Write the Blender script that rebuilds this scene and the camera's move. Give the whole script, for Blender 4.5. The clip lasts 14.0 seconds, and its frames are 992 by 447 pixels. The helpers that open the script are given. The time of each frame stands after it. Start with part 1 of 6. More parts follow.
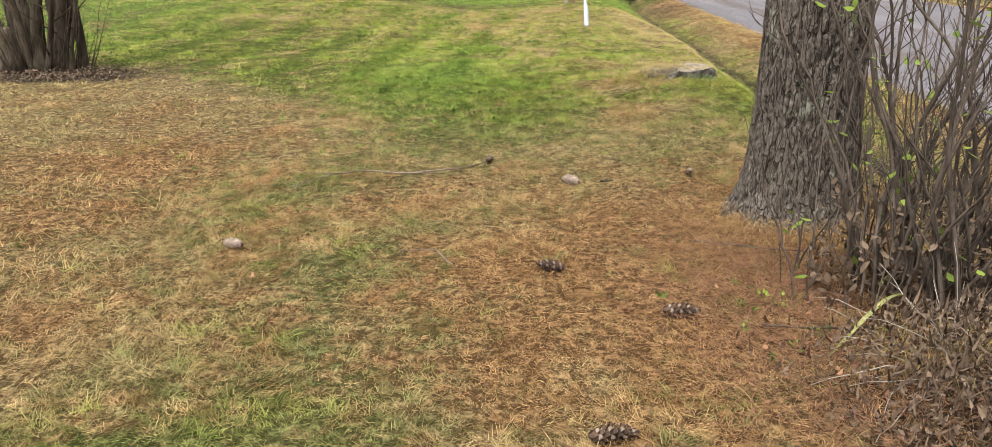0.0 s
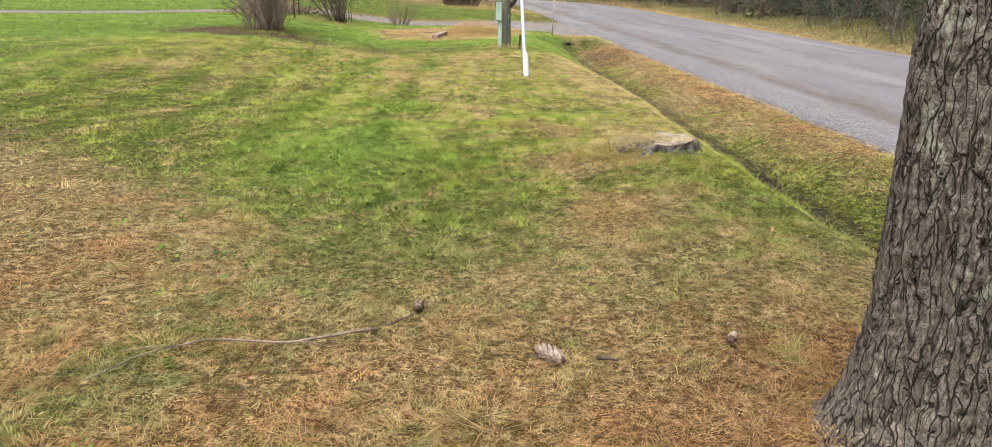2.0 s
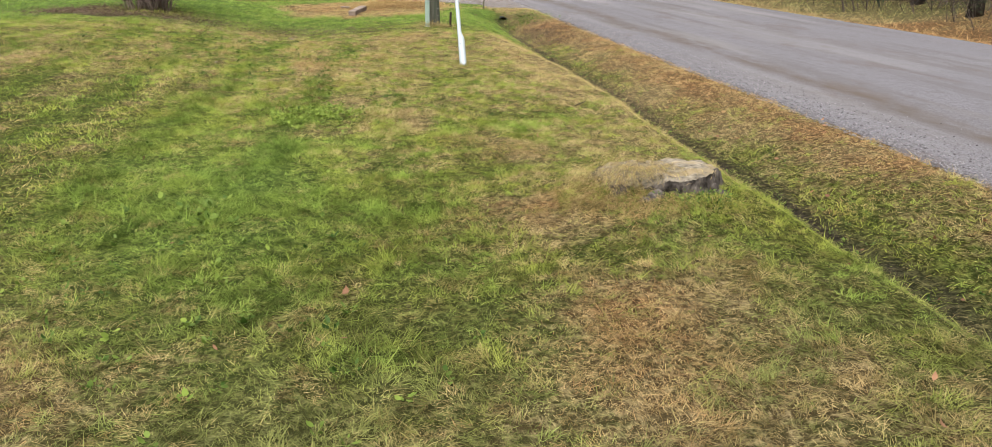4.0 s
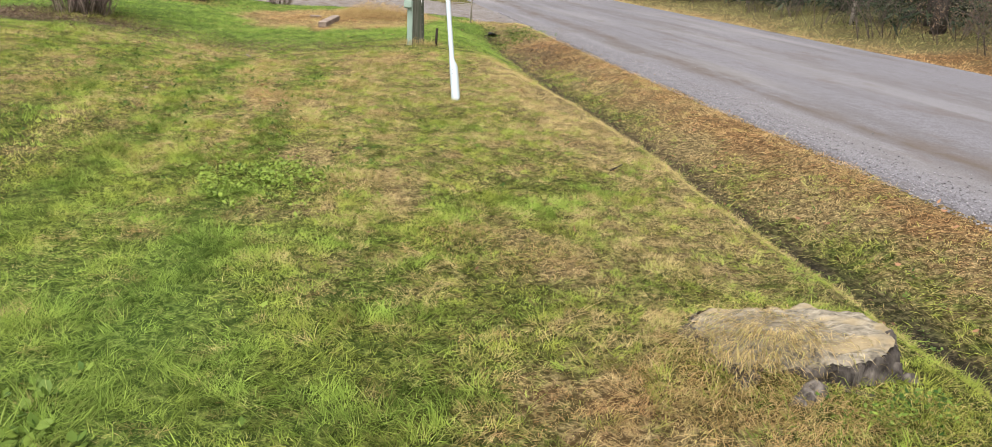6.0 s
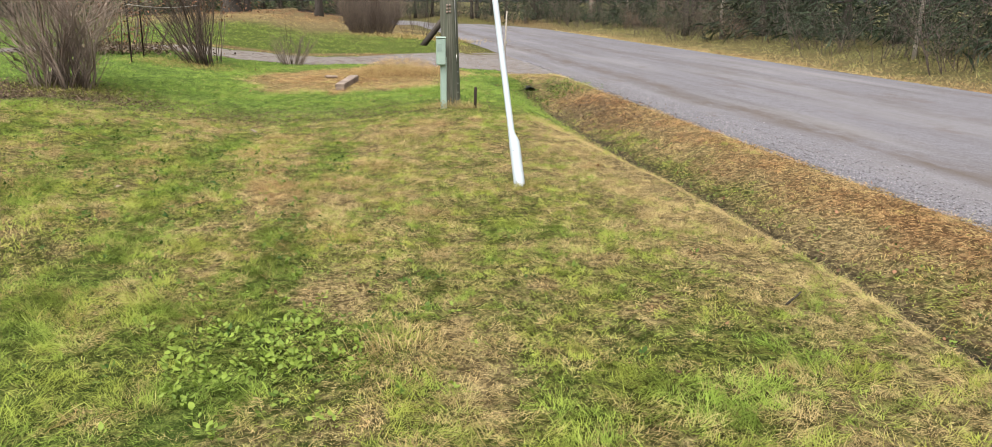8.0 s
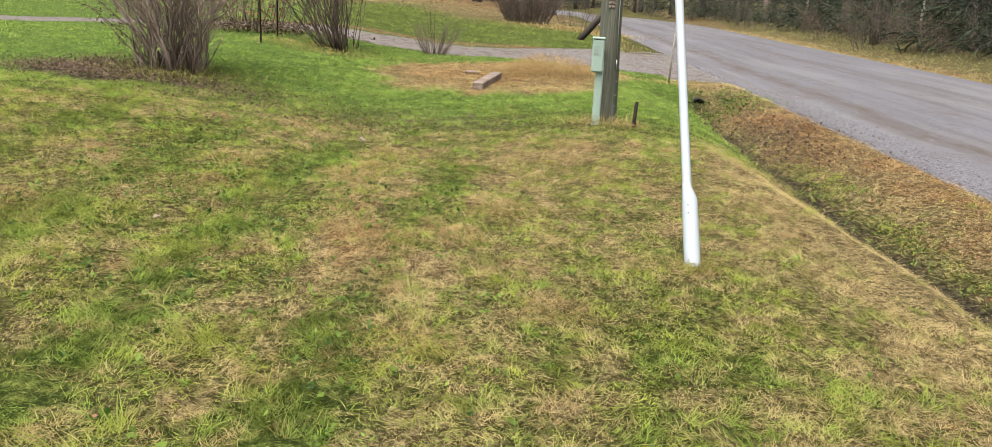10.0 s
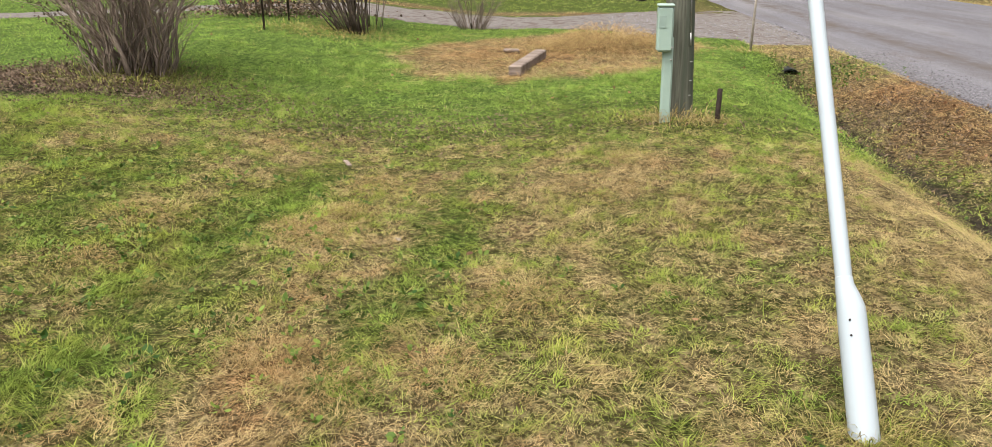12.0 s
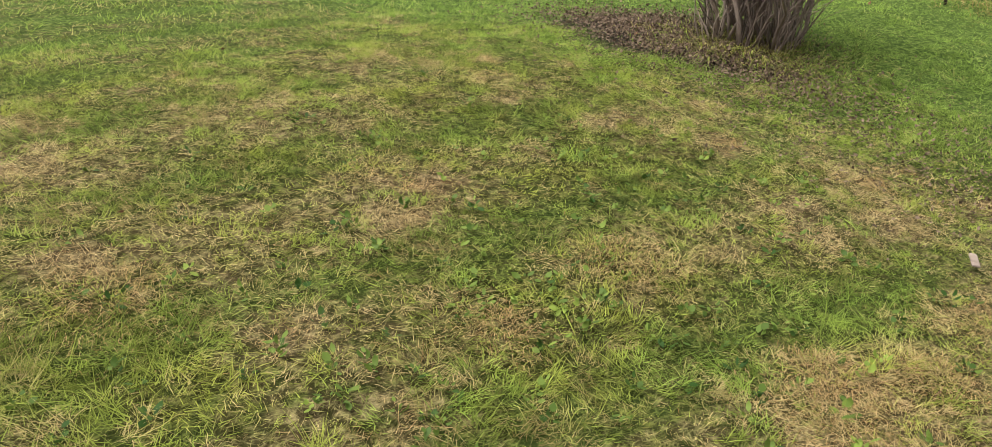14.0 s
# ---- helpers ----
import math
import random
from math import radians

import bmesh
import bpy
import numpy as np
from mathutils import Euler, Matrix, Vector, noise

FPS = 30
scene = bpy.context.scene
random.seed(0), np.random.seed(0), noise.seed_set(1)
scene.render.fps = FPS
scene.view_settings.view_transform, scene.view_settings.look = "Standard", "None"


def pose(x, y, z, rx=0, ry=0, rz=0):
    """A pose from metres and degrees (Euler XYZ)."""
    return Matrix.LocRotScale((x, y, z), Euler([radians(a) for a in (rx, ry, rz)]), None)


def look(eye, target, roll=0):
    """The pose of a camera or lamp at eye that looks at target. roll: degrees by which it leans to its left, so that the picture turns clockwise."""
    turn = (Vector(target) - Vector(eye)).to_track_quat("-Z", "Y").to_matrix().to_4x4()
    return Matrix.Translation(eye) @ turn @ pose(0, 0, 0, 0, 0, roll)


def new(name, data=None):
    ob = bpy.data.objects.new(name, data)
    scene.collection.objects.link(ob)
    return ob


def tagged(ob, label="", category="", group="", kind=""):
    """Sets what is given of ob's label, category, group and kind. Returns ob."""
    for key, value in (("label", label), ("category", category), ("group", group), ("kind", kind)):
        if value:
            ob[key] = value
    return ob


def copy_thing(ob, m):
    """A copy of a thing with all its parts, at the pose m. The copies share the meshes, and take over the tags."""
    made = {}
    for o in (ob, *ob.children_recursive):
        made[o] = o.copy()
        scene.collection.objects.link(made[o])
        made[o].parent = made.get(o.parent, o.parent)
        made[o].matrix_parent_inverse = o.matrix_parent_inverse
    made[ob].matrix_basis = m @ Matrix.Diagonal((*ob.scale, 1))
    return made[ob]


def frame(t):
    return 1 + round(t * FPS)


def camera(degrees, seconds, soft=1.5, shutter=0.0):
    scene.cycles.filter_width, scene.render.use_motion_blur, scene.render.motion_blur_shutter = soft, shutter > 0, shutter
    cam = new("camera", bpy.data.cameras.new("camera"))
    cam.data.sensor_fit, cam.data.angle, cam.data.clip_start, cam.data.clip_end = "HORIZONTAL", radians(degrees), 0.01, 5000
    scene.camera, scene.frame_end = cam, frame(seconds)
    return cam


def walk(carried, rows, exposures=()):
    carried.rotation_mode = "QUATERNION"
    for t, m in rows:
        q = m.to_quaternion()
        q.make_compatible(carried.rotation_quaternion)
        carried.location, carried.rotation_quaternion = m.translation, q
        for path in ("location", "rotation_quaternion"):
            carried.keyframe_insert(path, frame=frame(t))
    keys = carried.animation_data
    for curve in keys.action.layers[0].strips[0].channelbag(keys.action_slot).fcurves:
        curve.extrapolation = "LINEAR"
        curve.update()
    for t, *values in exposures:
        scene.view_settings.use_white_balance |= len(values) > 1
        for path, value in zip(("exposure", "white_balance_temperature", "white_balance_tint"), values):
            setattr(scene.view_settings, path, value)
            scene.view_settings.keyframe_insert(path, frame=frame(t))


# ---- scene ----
cam = camera(59.4, 14.0, 0.7)
METRES, EYE, TILT, LEAN, TURN = 15.957, 1.5, 0.0, 0.0, 1.6
ROWS = [
    (0.0, 0.0, 0.0, 0.0, 0.06, -18.14, -0.18),
    (0.5, -0.0041, 0.0363, -0.003, -2.25, -18.82, -0.82),
    (1.0, -0.0036, 0.0682, -0.0017, -3.26, -17.44, -0.12),
    (1.5, -0.0008, 0.1052, 0.0017, -3.53, -16.58, -0.33),
    (2.0, -0.0023, 0.1417, -0.001, -4.75, -15.73, -1.2),
    (4.5, 0.0045, 0.3284, -0.0001, -10.85, -18.14, -1.48),
    (5.0, 0.0046, 0.3656, 0.0005, -11.56, -18.24, -2.74),
    (5.5, 0.0074, 0.399, -0.0, -11.79, -17.42, -2.79),
    (6.0, 0.0099, 0.4355, 0.0004, -11.3, -17.24, -2.81),
    (6.5, 0.0075, 0.4736, -0.0021, -11.21, -15.7, -3.07),
    (7.0, 0.0082, 0.5133, -0.0037, -11.71, -14.0, -1.86),
    (7.5, 0.0048, 0.5489, -0.0034, -11.26, -14.12, -0.8),
    (10.0, 0.0241, 0.7152, -0.0025, -0.45, -15.25, -3.07),
    (10.5, 0.0241, 0.7516, -0.0019, 8.19, -13.99, -1.93),
    (11.0, 0.0292, 0.7896, -0.0025, 5.26, -16.95, -2.39),
    (11.5, 0.0397, 0.8273, -0.0058, -0.0, -17.23, 0.68),
    (12.0, 0.04, 0.862, -0.005, 3.13, -17.53, 0.46),
    (12.5, 0.0407, 0.8971, -0.004, 7.23, -17.81, 0.7),
    (13.0, 0.038, 0.933, -0.0056, 19.81, -19.7, 0.47),
    (13.5, 0.0281, 0.9606, -0.0052, 34.89, -20.64, -0.01),
    (14.0, 0.0143, 0.9888, -0.0054, 46.05, -21.79, -3.01),
]
# the camera's own exposure drifts a little as the view changes
EXPOSURES = [(0.0, 1.28), (0.5, 1.32), (1.5, 1.40), (2.0, 1.35), (4.5, 1.08), (5.5, 1.18), (6.5, 1.24), (7.5, 1.25), (10.0, 1.18), (11.0, 1.18), (12.5, 1.12), (13.5, 1.05), (14.0, 1.05)]
walk(cam, [(t, pose(0, 0, EYE, TILT, LEAN, TURN) @ pose(METRES * x, METRES * y, METRES * z, 90 + pitch, roll, yaw)) for t, x, y, z, yaw, pitch, roll in ROWS], EXPOSURES)

# ---- light: a bright overcast autumn day ----
SUN_EL, SUN_ROT = 66.0, 215.0
world = bpy.data.worlds.new("overcast_sky")
scene.world = world
world.use_nodes = True
wn = world.node_tree.nodes
sky = wn.new("ShaderNodeTexSky")
sky.sky_type, sky.sun_disc = "NISHITA", False
sky.sun_elevation, sky.sun_rotation = radians(SUN_EL), radians(SUN_ROT)
sky.air_density, sky.dust_density = 1.0, 4.0
grey = wn.new("ShaderNodeHueSaturation")
grey.inputs["Saturation"].default_value = 0.08
world.node_tree.links.new(sky.outputs[0], grey.inputs["Color"])
world.node_tree.links.new(grey.outputs[0], wn["Background"].inputs["Color"])
wn["Background"].inputs["Strength"].default_value = 0.09
sun = new("sun", bpy.data.lights.new("sun", "SUN"))
sun.data.energy, sun.data.angle, sun.data.color = 3.0, radians(55), (1.0, 0.95, 0.88)
az = radians(SUN_ROT)
sun.matrix_world = look((10 * math.sin(az), 10 * math.cos(az), 10 * math.tan(radians(SUN_EL))), (0, 0, 0))

# ---- lattice noise on arrays ----
def hash2(ix, iy, seed):
    h = (ix.astype(np.int64) * 374761393 + iy.astype(np.int64) * 668265263 + seed * 1442695041) & 0xFFFFFFFF
    h = ((h ^ (h >> 13)) * 1274126177) & 0xFFFFFFFF
    return ((h ^ (h >> 16)) & 0xFFFFFF) / float(0xFFFFFF)


def vnoise(x, y, seed=0):
    ix, iy = np.floor(x), np.floor(y)
    fx, fy = x - ix, y - iy
    fx, fy = fx * fx * (3 - 2 * fx), fy * fy * (3 - 2 * fy)
    a, b = hash2(ix, iy, seed), hash2(ix + 1, iy, seed)
    c, d = hash2(ix, iy + 1, seed), hash2(ix + 1, iy + 1, seed)
    return (a + (b - a) * fx) * (1 - fy) + (c + (d - c) * fx) * fy


def fbm(x, y, seed=0, octaves=3):
    total, amp, norm = 0.0, 1.0, 0.0
    for k in range(octaves):
        total = total + amp * vnoise(x * 2 ** k, y * 2 ** k, seed + 17 * k)
        norm += amp
        amp *= 0.55
    return total / norm - 0.5


def worley(x, y, seed=0):
    ix, iy = np.floor(x), np.floor(y)
    f1, f2 = np.full(x.shape, 9.0), np.full(x.shape, 9.0)
    cell = np.zeros(x.shape)
    for dx in (-1, 0, 1):
        for dy in (-1, 0, 1):
            cx, cy = ix + dx, iy + dy
            px, py = cx + hash2(cx, cy, seed), cy + hash2(cx, cy, seed + 5)
            d = np.hypot(px - x, py - y)
            nearer = d < f1
            f2 = np.where(nearer, f1, np.minimum(f2, d))
            cell = np.where(nearer, hash2(cx, cy, seed + 9), cell)
            f1 = np.where(nearer, d, f1)
    return f1, f2, cell


def smooth(a, b, x):
    t = np.clip((x - a) / (b - a), 0, 1)
    return t * t * (3 - 2 * t)


def spot(x, y, cx, cy, rx, ry):
    return np.exp(-(((x - cx) / rx) ** 2 + ((y - cy) / ry) ** 2))


# ---- the lie of the land ----
def crest_x(y):
    return 2.54 + 0.006 * (y - 8) + 0.06 * np.sin(y * 0.55)


def bend_x(y):
    """How far the lane swings to the west beyond the drive."""
    return -0.011 * np.clip(y - 58, 0, 70) ** 2


def ground(x, y):
    x, y = np.asarray(x, float), np.asarray(y, float)
    lawn = -0.07 + 0.11 * spot(x, y, 1.6, 6.5, 0.9, 4.0) + 0.06 * spot(x, y, 1.7, 9.6, 0.8, 0.9)
    lawn = lawn + (0.115 * np.clip(-x - 1.6, 0, 2.6) - 0.03 * np.clip(-x - 5.2, 0, 4.5)) * smooth(13, 20, y)
    lawn = lawn + 0.15 * spot(x, y, 1.1, 20.6, 1.3, 2.6) + 0.05 * spot(x, y, 1.2, 16.3, 0.8, 1.2)
    lawn = lawn + 0.12 * smooth(21, 25, y) * smooth(4.5, 1.5, x) + 0.45 * smooth(31, 58, y) * smooth(3.5, -2, x) * smooth(-17, -9, x)
    xr = x - bend_x(y)
    c = crest_x(y)
    fill = smooth(24.6, 26.0, y)
    soft_end = smooth(16.5, 21, y)
    bank = (0.34 - 0.04 * soft_end) * smooth(c - 0.16 - 0.45 * soft_end, c + 0.40 + 0.15 * soft_end, x) * (1 - fill)
    z = lawn - bank
    verge = -0.42 + 0.31 * smooth(2.75, 4.15, x) ** 1.2
    verge = verge + (-0.06 - verge) * fill
    z = np.where(x > 2.98, np.minimum(verge, np.where(x > 3.3, verge, np.maximum(z, verge))), z)
    road = -0.13 + 0.04 * (1 - np.clip((xr - 7.7) / 3.4, -1, 1) ** 2)
    z = z + (road - z) * smooth(4.0, 4.5, xr)
    far = -0.13 - 0.1 * smooth(11.2, 12.2, xr) + 0.55 * smooth(12.4, 17, xr)
    z = np.where(xr > 11.1, far, z)
    rough = smooth(4.5, 3.9, xr) + smooth(11.0, 12.0, xr)
    z = z + rough * (0.05 * fbm(x / 0.9, y / 0.9, 3) + 0.03 * fbm(x / 0.22, y / 0.22, 8) * smooth(60, 25, y))
    return z


def gz(x, y):
    return float(ground(np.array([x]), np.array([y]))[0])


# where the turf is drier (+) or greener (-), and where it is rust-brown: centre, half widths, amount
DRY_SOUTH = [(-3.2, 8.5, 1.1, 1.5, 0.2), (-4.4, 9.9, 1.2, 0.8, 0.22), (-1.9, 7.4, 0.7, 0.6, 0.14), (-1.17, 2.46, 0.55, 0.4, -0.36), (-0.49, 2.73, 0.45, 0.3, -0.26), (-0.88, 3.3, 0.4, 0.5, -0.25), (-0.86, 4.25, 0.4, 0.55, -0.22), (-1.5, 5.3, 0.6, 0.7, -0.24), (-0.96, 6.4, 0.6, 0.8, -0.3),
             (-0.33, 3.5, 0.2, 0.25, -0.22), (-1.7, 2.5, 0.3, 0.25, -0.3), (0.95, 9.3, 0.6, 0.75, 0.42), (1.3, 10.4, 0.45, 0.5, 0.22), (1.2, 8.1, 0.5, 0.4, 0.5), (0.9, 7.4, 0.5, 0.5, 0.3), (-0.74, 7.95, 0.25, 0.3, 0.22),
             (-0.16, 8.3, 0.25, 0.25, 0.16), (0.22, 10.7, 0.25, 0.4, 0.2), (1.04, 8.74, 0.2, 0.18, -0.25), (1.89, 9.35, 0.2, 0.15, -0.5), (2.25, 9.0, 0.2, 0.6, -0.22), (0.42, 9.9, 0.2, 0.25, -0.25), (0.08, 7.9, 0.3, 0.5, -0.25)]
DRY_MIDDLE = [(0.33, 12.6, 0.13, 0.5, 0.4), (-0.23, 13.8, 0.2, 0.5, 0.34), (-0.85, 15.8, 0.22, 0.7, 0.3), (-0.64, 12.2, 0.22, 0.2, 0.32), (-0.1, 11.25, 0.3, 0.2, 0.3), (1.26, 11.1, 0.45, 0.3, 0.26), (1.7, 11.6, 0.3, 0.6, 0.22),
              (-1.7, 12.9, 0.4, 0.5, -0.3), (-0.6, 11.6, 0.5, 0.3, -0.28), (0.42, 11.7, 0.3, 0.3, -0.28), (1.0, 12.4, 0.25, 0.3, -0.28), (1.6, 12.7, 0.3, 0.2, -0.2), (0.87, 14.9, 0.3, 0.4, -0.22), (-0.9, 10.0, 0.9, 1.4, -0.32), (-1.4, 12.4, 0.5, 0.8, -0.18),
              (-3.6, 12.7, 0.35, 0.3, 0.3), (-4.7, 16.6, 0.8, 0.5, 0.34), (-0.6, 13.0, 0.4, 0.35, -0.5), (3.6, 22.8, 0.7, 2.4, 0.45), (3.6, 27.2, 0.9, 1.1, 0.45)]
DRY_NORTH = [(-0.86, 16.5, 0.2, 0.8, 0.24), (-1.05, 17.8, 0.15, 0.4, 0.2), (-0.3, 16.0, 0.22, 0.4, 0.28), (0.11, 19.1, 0.3, 0.3, 0.34), (0.65, 19.2, 0.25, 0.4, 0.34), (0.2, 18.1, 0.25, 0.5, 0.14), (1.5, 16.5, 0.25, 0.3, 0.2),
             (-4.2, 18.0, 0.8, 0.4, 0.20), (-4.8, 19.0, 0.6, 0.35, 0.2), (-3.2, 18.0, 0.5, 0.3, 0.12), (-3.7, 17.1, 0.6, 0.3, 0.15), (-1.5, 18.7, 0.25, 0.45, -0.3), (-2.9, 19.1, 0.5, 0.4, -0.34), (-2.3, 17.9, 0.3, 0.2, -0.2),
             (-1.8, 17.5, 0.2, 0.2, -0.25), (-1.3, 17.2, 0.15, 0.2, -0.25), (-2.6, 16.5, 0.5, 0.25, -0.3), (-0.37, 18.05, 0.15, 0.2, -0.22)]
RUST_SPOTS = [(1.1, 3.9, 0.9, 1.4, 0.5), (1.2, 3.2, 0.6, 0.7, 0.4), (-2.6, 5.9, 1.3, 1.5, 0.36), (1.1, 7.9, 0.6, 0.5, 0.42), (0.1, 3.9, 2.2, 1.7, 0.3), (-0.24, 3.9, 0.35, 0.3, 0.25), (-1.28, 4.9, 0.4, 0.3, 0.2), (-0.2, 25.8, 1.7, 2.4, 0.36),
              (3.6, 22.8, 0.6, 2.2, 0.18), (3.6, 27.2, 0.8, 1.0, 0.25), (-0.86, 16.5, 0.2, 0.8, 0.3), (-1.05, 17.8, 0.2, 0.6, 0.25), (0.95, 9.3, 0.6, 0.7, 0.28), (-1.2, 21.0, 2.4, 0.5, 0.12)]


def mown(x, y):
    """Narrow dark lines between the mower's passes, a mower's width apart, running a little east of the lane's heading."""
    line = np.cos(2 * np.pi * (x + 1.9 - 0.055 * (y - 11.5) + 0.16 * fbm(x / 1.5, y / 2.5, 5)) / 1.08)
    return smooth(0.05, 0.9, line) * smooth(9.5, 11, y) * smooth(20.4, 19.2, y) * smooth(0.5, -0.2, x)


def turf(x, y):
    south = smooth(1.5, -0.8, y - 6.4 - 1.05 * np.clip(-x - 0.6, 0, 3.4) + 1.6 * fbm(x / 1.2, y / 1.2, 9))
    dry = 0.34 + 0.37 * south + 0.10 * smooth(11, 15, y) + (0.38 - 0.12 * smooth(7, 10, y)) * fbm(x / 0.3, y / (0.4 + 0.4 * smooth(5, 9, y)), 21) + 0.30 * fbm(x / 1.1, y / 2.6, 31)
    rust = 0.10 + 0.7 * fbm(x / 0.5, y / 0.6, 41) + 0.30 * south
    dry = dry - (0.2 - 0.06 * smooth(14.5, 17, y)) * mown(x, y) + 0.03 * smooth(13, 16, y) * smooth(21, 19, y) - 0.10 * smooth(11.8, 10.5, y) * (1 - south)
    # dead tufts of crabgrass, a hand or two across
    f1, _, cell = worley(x / 0.42 + 0.4 * fbm(x / 0.2, y / 0.2, 4), y / 0.5, 19)
    dead = smooth(0.42, 0.16, f1) * (cell > 0.66 - 0.25 * spot(x, y, -0.6, 17.2, 1.6, 3.0)) * (1 - smooth(2.2, 2.6, x)) * smooth(21.5, 20.5, y)
    dry, rust = dry + 0.26 * dead, rust + 0.20 * dead * smooth(5, 12, y)
    for cx, cy, rx, ry, a in (*DRY_SOUTH, *DRY_MIDDLE, *DRY_NORTH):
        dry = dry + a * spot(x, y, cx, cy, rx, ry)
    for cx, cy, rx, ry, a in RUST_SPOTS:
        rust = rust + a * spot(x, y, cx, cy, rx, ry)
    dry = dry - 0.55 * smooth(19.9, 22.3, y + 0.6 * fbm(x, y, 2)) * smooth(3.3, 2.7, x) + 0.95 * smooth(40, 52, y) * smooth(4, 2, x) * smooth(-13, -9, x) - 0.16 * smooth(-2.4, -4.5, x) * smooth(11, 13, y) + 0.26 * smooth(31, 34, y) * smooth(-12, -8, x) * smooth(4, 2, x)
    rust = rust + 0.35 * smooth(46, 54, y) * smooth(4, 2, x) * smooth(-11, -8, x)
    straw = smooth(0.2, 0.5, spot(x, y, -0.25, 25.6, 1.75, 2.3) + spot(x, y, 1.0, 27.4, 1.1, 1.5) + 0.3 * fbm(x / 0.5, y / 0.5, 14))
    dry = dry + 1.0 * straw
    edge = smooth(0.6, 0.1, np.abs(y - 33.1)) * smooth(4.5, 2, x) * smooth(-9, -5, x)
    dry, rust = dry + 0.8 * edge, rust + 0.4 * edge + 0.2 * straw
    verge = smooth(2.9, 3.2, x) * smooth(25.6, 24.5, y)
    dry = dry + 0.28 * smooth(1.6, 2.2, x) * smooth(2.9, 2.6, x) * smooth(9.5, 11, y) * smooth(21, 19, y)
    dry = dry + verge * (0.02 + 0.46 * smooth(3.3, 4.0, x) + 0.75 * fbm(x / 0.5, y / 0.8, 88))
    rust = rust + verge * (0.16 + 0.3 * smooth(3.3, 4.0, x))
    over = smooth(11, 11.6, x)
    dry, rust = dry + 0.32 * over * smooth(14.5, 11.5, x), rust + 0.3 * over * smooth(13.8, 12.4, x)
    # wet mud in the ditch, with the shade below the bank painted in
    mud_shade = smooth(0.26, 0.06, np.abs(x - 3.04 - 0.12 * fbm(x, y * 1.5, 12))) * (0.6 + 0.4 * smooth(-0.2, 0.1, fbm(x / 0.16, y / 0.22, 77))) * smooth(26, 24.8, y)
    litter = spot(x, y, -4.9, 22.0, 1.1, 0.9) + 0.8 * spot(x, y, -3.95, 21.6, 0.8, 0.5) + spot(x, y, -5.6, 10.3, 1.3, 0.7)
    mud_shade = np.maximum(mud_shade, smooth(0.35, 0.75, litter + 0.5 * fbm(x / 0.4, y / 0.4, 6)))
    mud_shade = np.maximum(mud_shade, 0.7 * smooth(0.5, 0.9, spot(x, y, 1.6, 2.6, 0.9, 1.0) + 0.3 * fbm(x / 0.3, y / 0.3, 16)))
    mud_shade = np.maximum(mud_shade, 0.35 * smooth(0.3, 0.8, spot(x, y, 3.55, 22.6, 0.6, 1.7) + 0.6 * fbm(x / 0.3, y / 0.4, 36)))
    return np.clip(dry, 0, 1), np.clip(rust, 0, 1), np.clip(mud_shade, 0, 1)


def lushness(x, y):
    """Deeper, bluer green towards the house, in the hollow west of the stump and in the mower's lines."""
    return np.clip(smooth(19.2, 23.2, y + 2.4 * fbm(x / 0.8, y / 0.8, 2)) * smooth(3.3, 2.7, x) * (1 - 0.6 * smooth(31, 33, y) * smooth(-12, -8, x)) + 0.6 * smooth(-4.5, -8, x) * smooth(8, 14, y) + 0.7 * spot(x, y, -1.1, 10.2, 1.0, 2.2) + 0.24 * mown(x, y), 0, 1)


def sageness(x, y):
    """Dull grey-green fescue across the lane and among the withered grass in the south, here and there a fresher tuft."""
    return np.clip((1 - 0.55 * smooth(0.0, 0.25, fbm(x / 0.25, y / 0.25, 57))) * smooth(9.2, 6.2, y - 0.8 * np.clip(-x - 1, 0, 3.2)) + smooth(10.5, 11, x), 0, 1) * (1 - 0.6 * spot(x, y, -1.25, 2.3, 0.5, 0.35))


# ---- materials ----
def material(name, rough=0.8):
    m = bpy.data.materials.new(name)
    m.use_nodes = True
    nt = m.node_tree
    b = nt.nodes["Principled BSDF"]
    b.inputs["Roughness"].default_value = rough
    b.inputs["Specular IOR Level"].default_value = 0.15
    return m, nt, b


def mixed(nt, factor, a, b, mode="MIX"):
    n = nt.nodes.new("ShaderNodeMix")
    n.data_type, n.blend_type = "RGBA", mode
    for socket, v in ((n.inputs[0], factor), (n.inputs[6], a), (n.inputs[7], b)):
        if isinstance(v, bpy.types.NodeSocket):
            nt.links.new(v, socket)
        elif isinstance(v, (int, float)):
            socket.default_value = v
        else:
            socket.default_value = (*v, 1)
    return n.outputs[2]


def ramp(nt, source, lo, hi):
    n = nt.nodes.new("ShaderNodeMapRange")
    n.inputs[1].default_value, n.inputs[2].default_value = lo, hi
    nt.links.new(source, n.inputs[0])
    return n.outputs[0]


def grain(nt, scale, detail=4, stretch=(1, 1, 1), rough=0.6):
    co, mp = nt.nodes.new("ShaderNodeTexCoord"), nt.nodes.new("ShaderNodeMapping")
    mp.inputs["Scale"].default_value = stretch
    n = nt.nodes.new("ShaderNodeTexNoise")
    n.inputs["Scale"].default_value, n.inputs["Detail"].default_value, n.inputs["Roughness"].default_value = scale, detail, rough
    nt.links.new(co.outputs["Object"], mp.inputs[0])
    nt.links.new(mp.outputs[0], n.inputs["Vector"])
    return n.outputs["Fac"]


def attribute(nt, name):
    n = nt.nodes.new("ShaderNodeAttribute")
    n.attribute_name = name
    return n.outputs["Fac"]


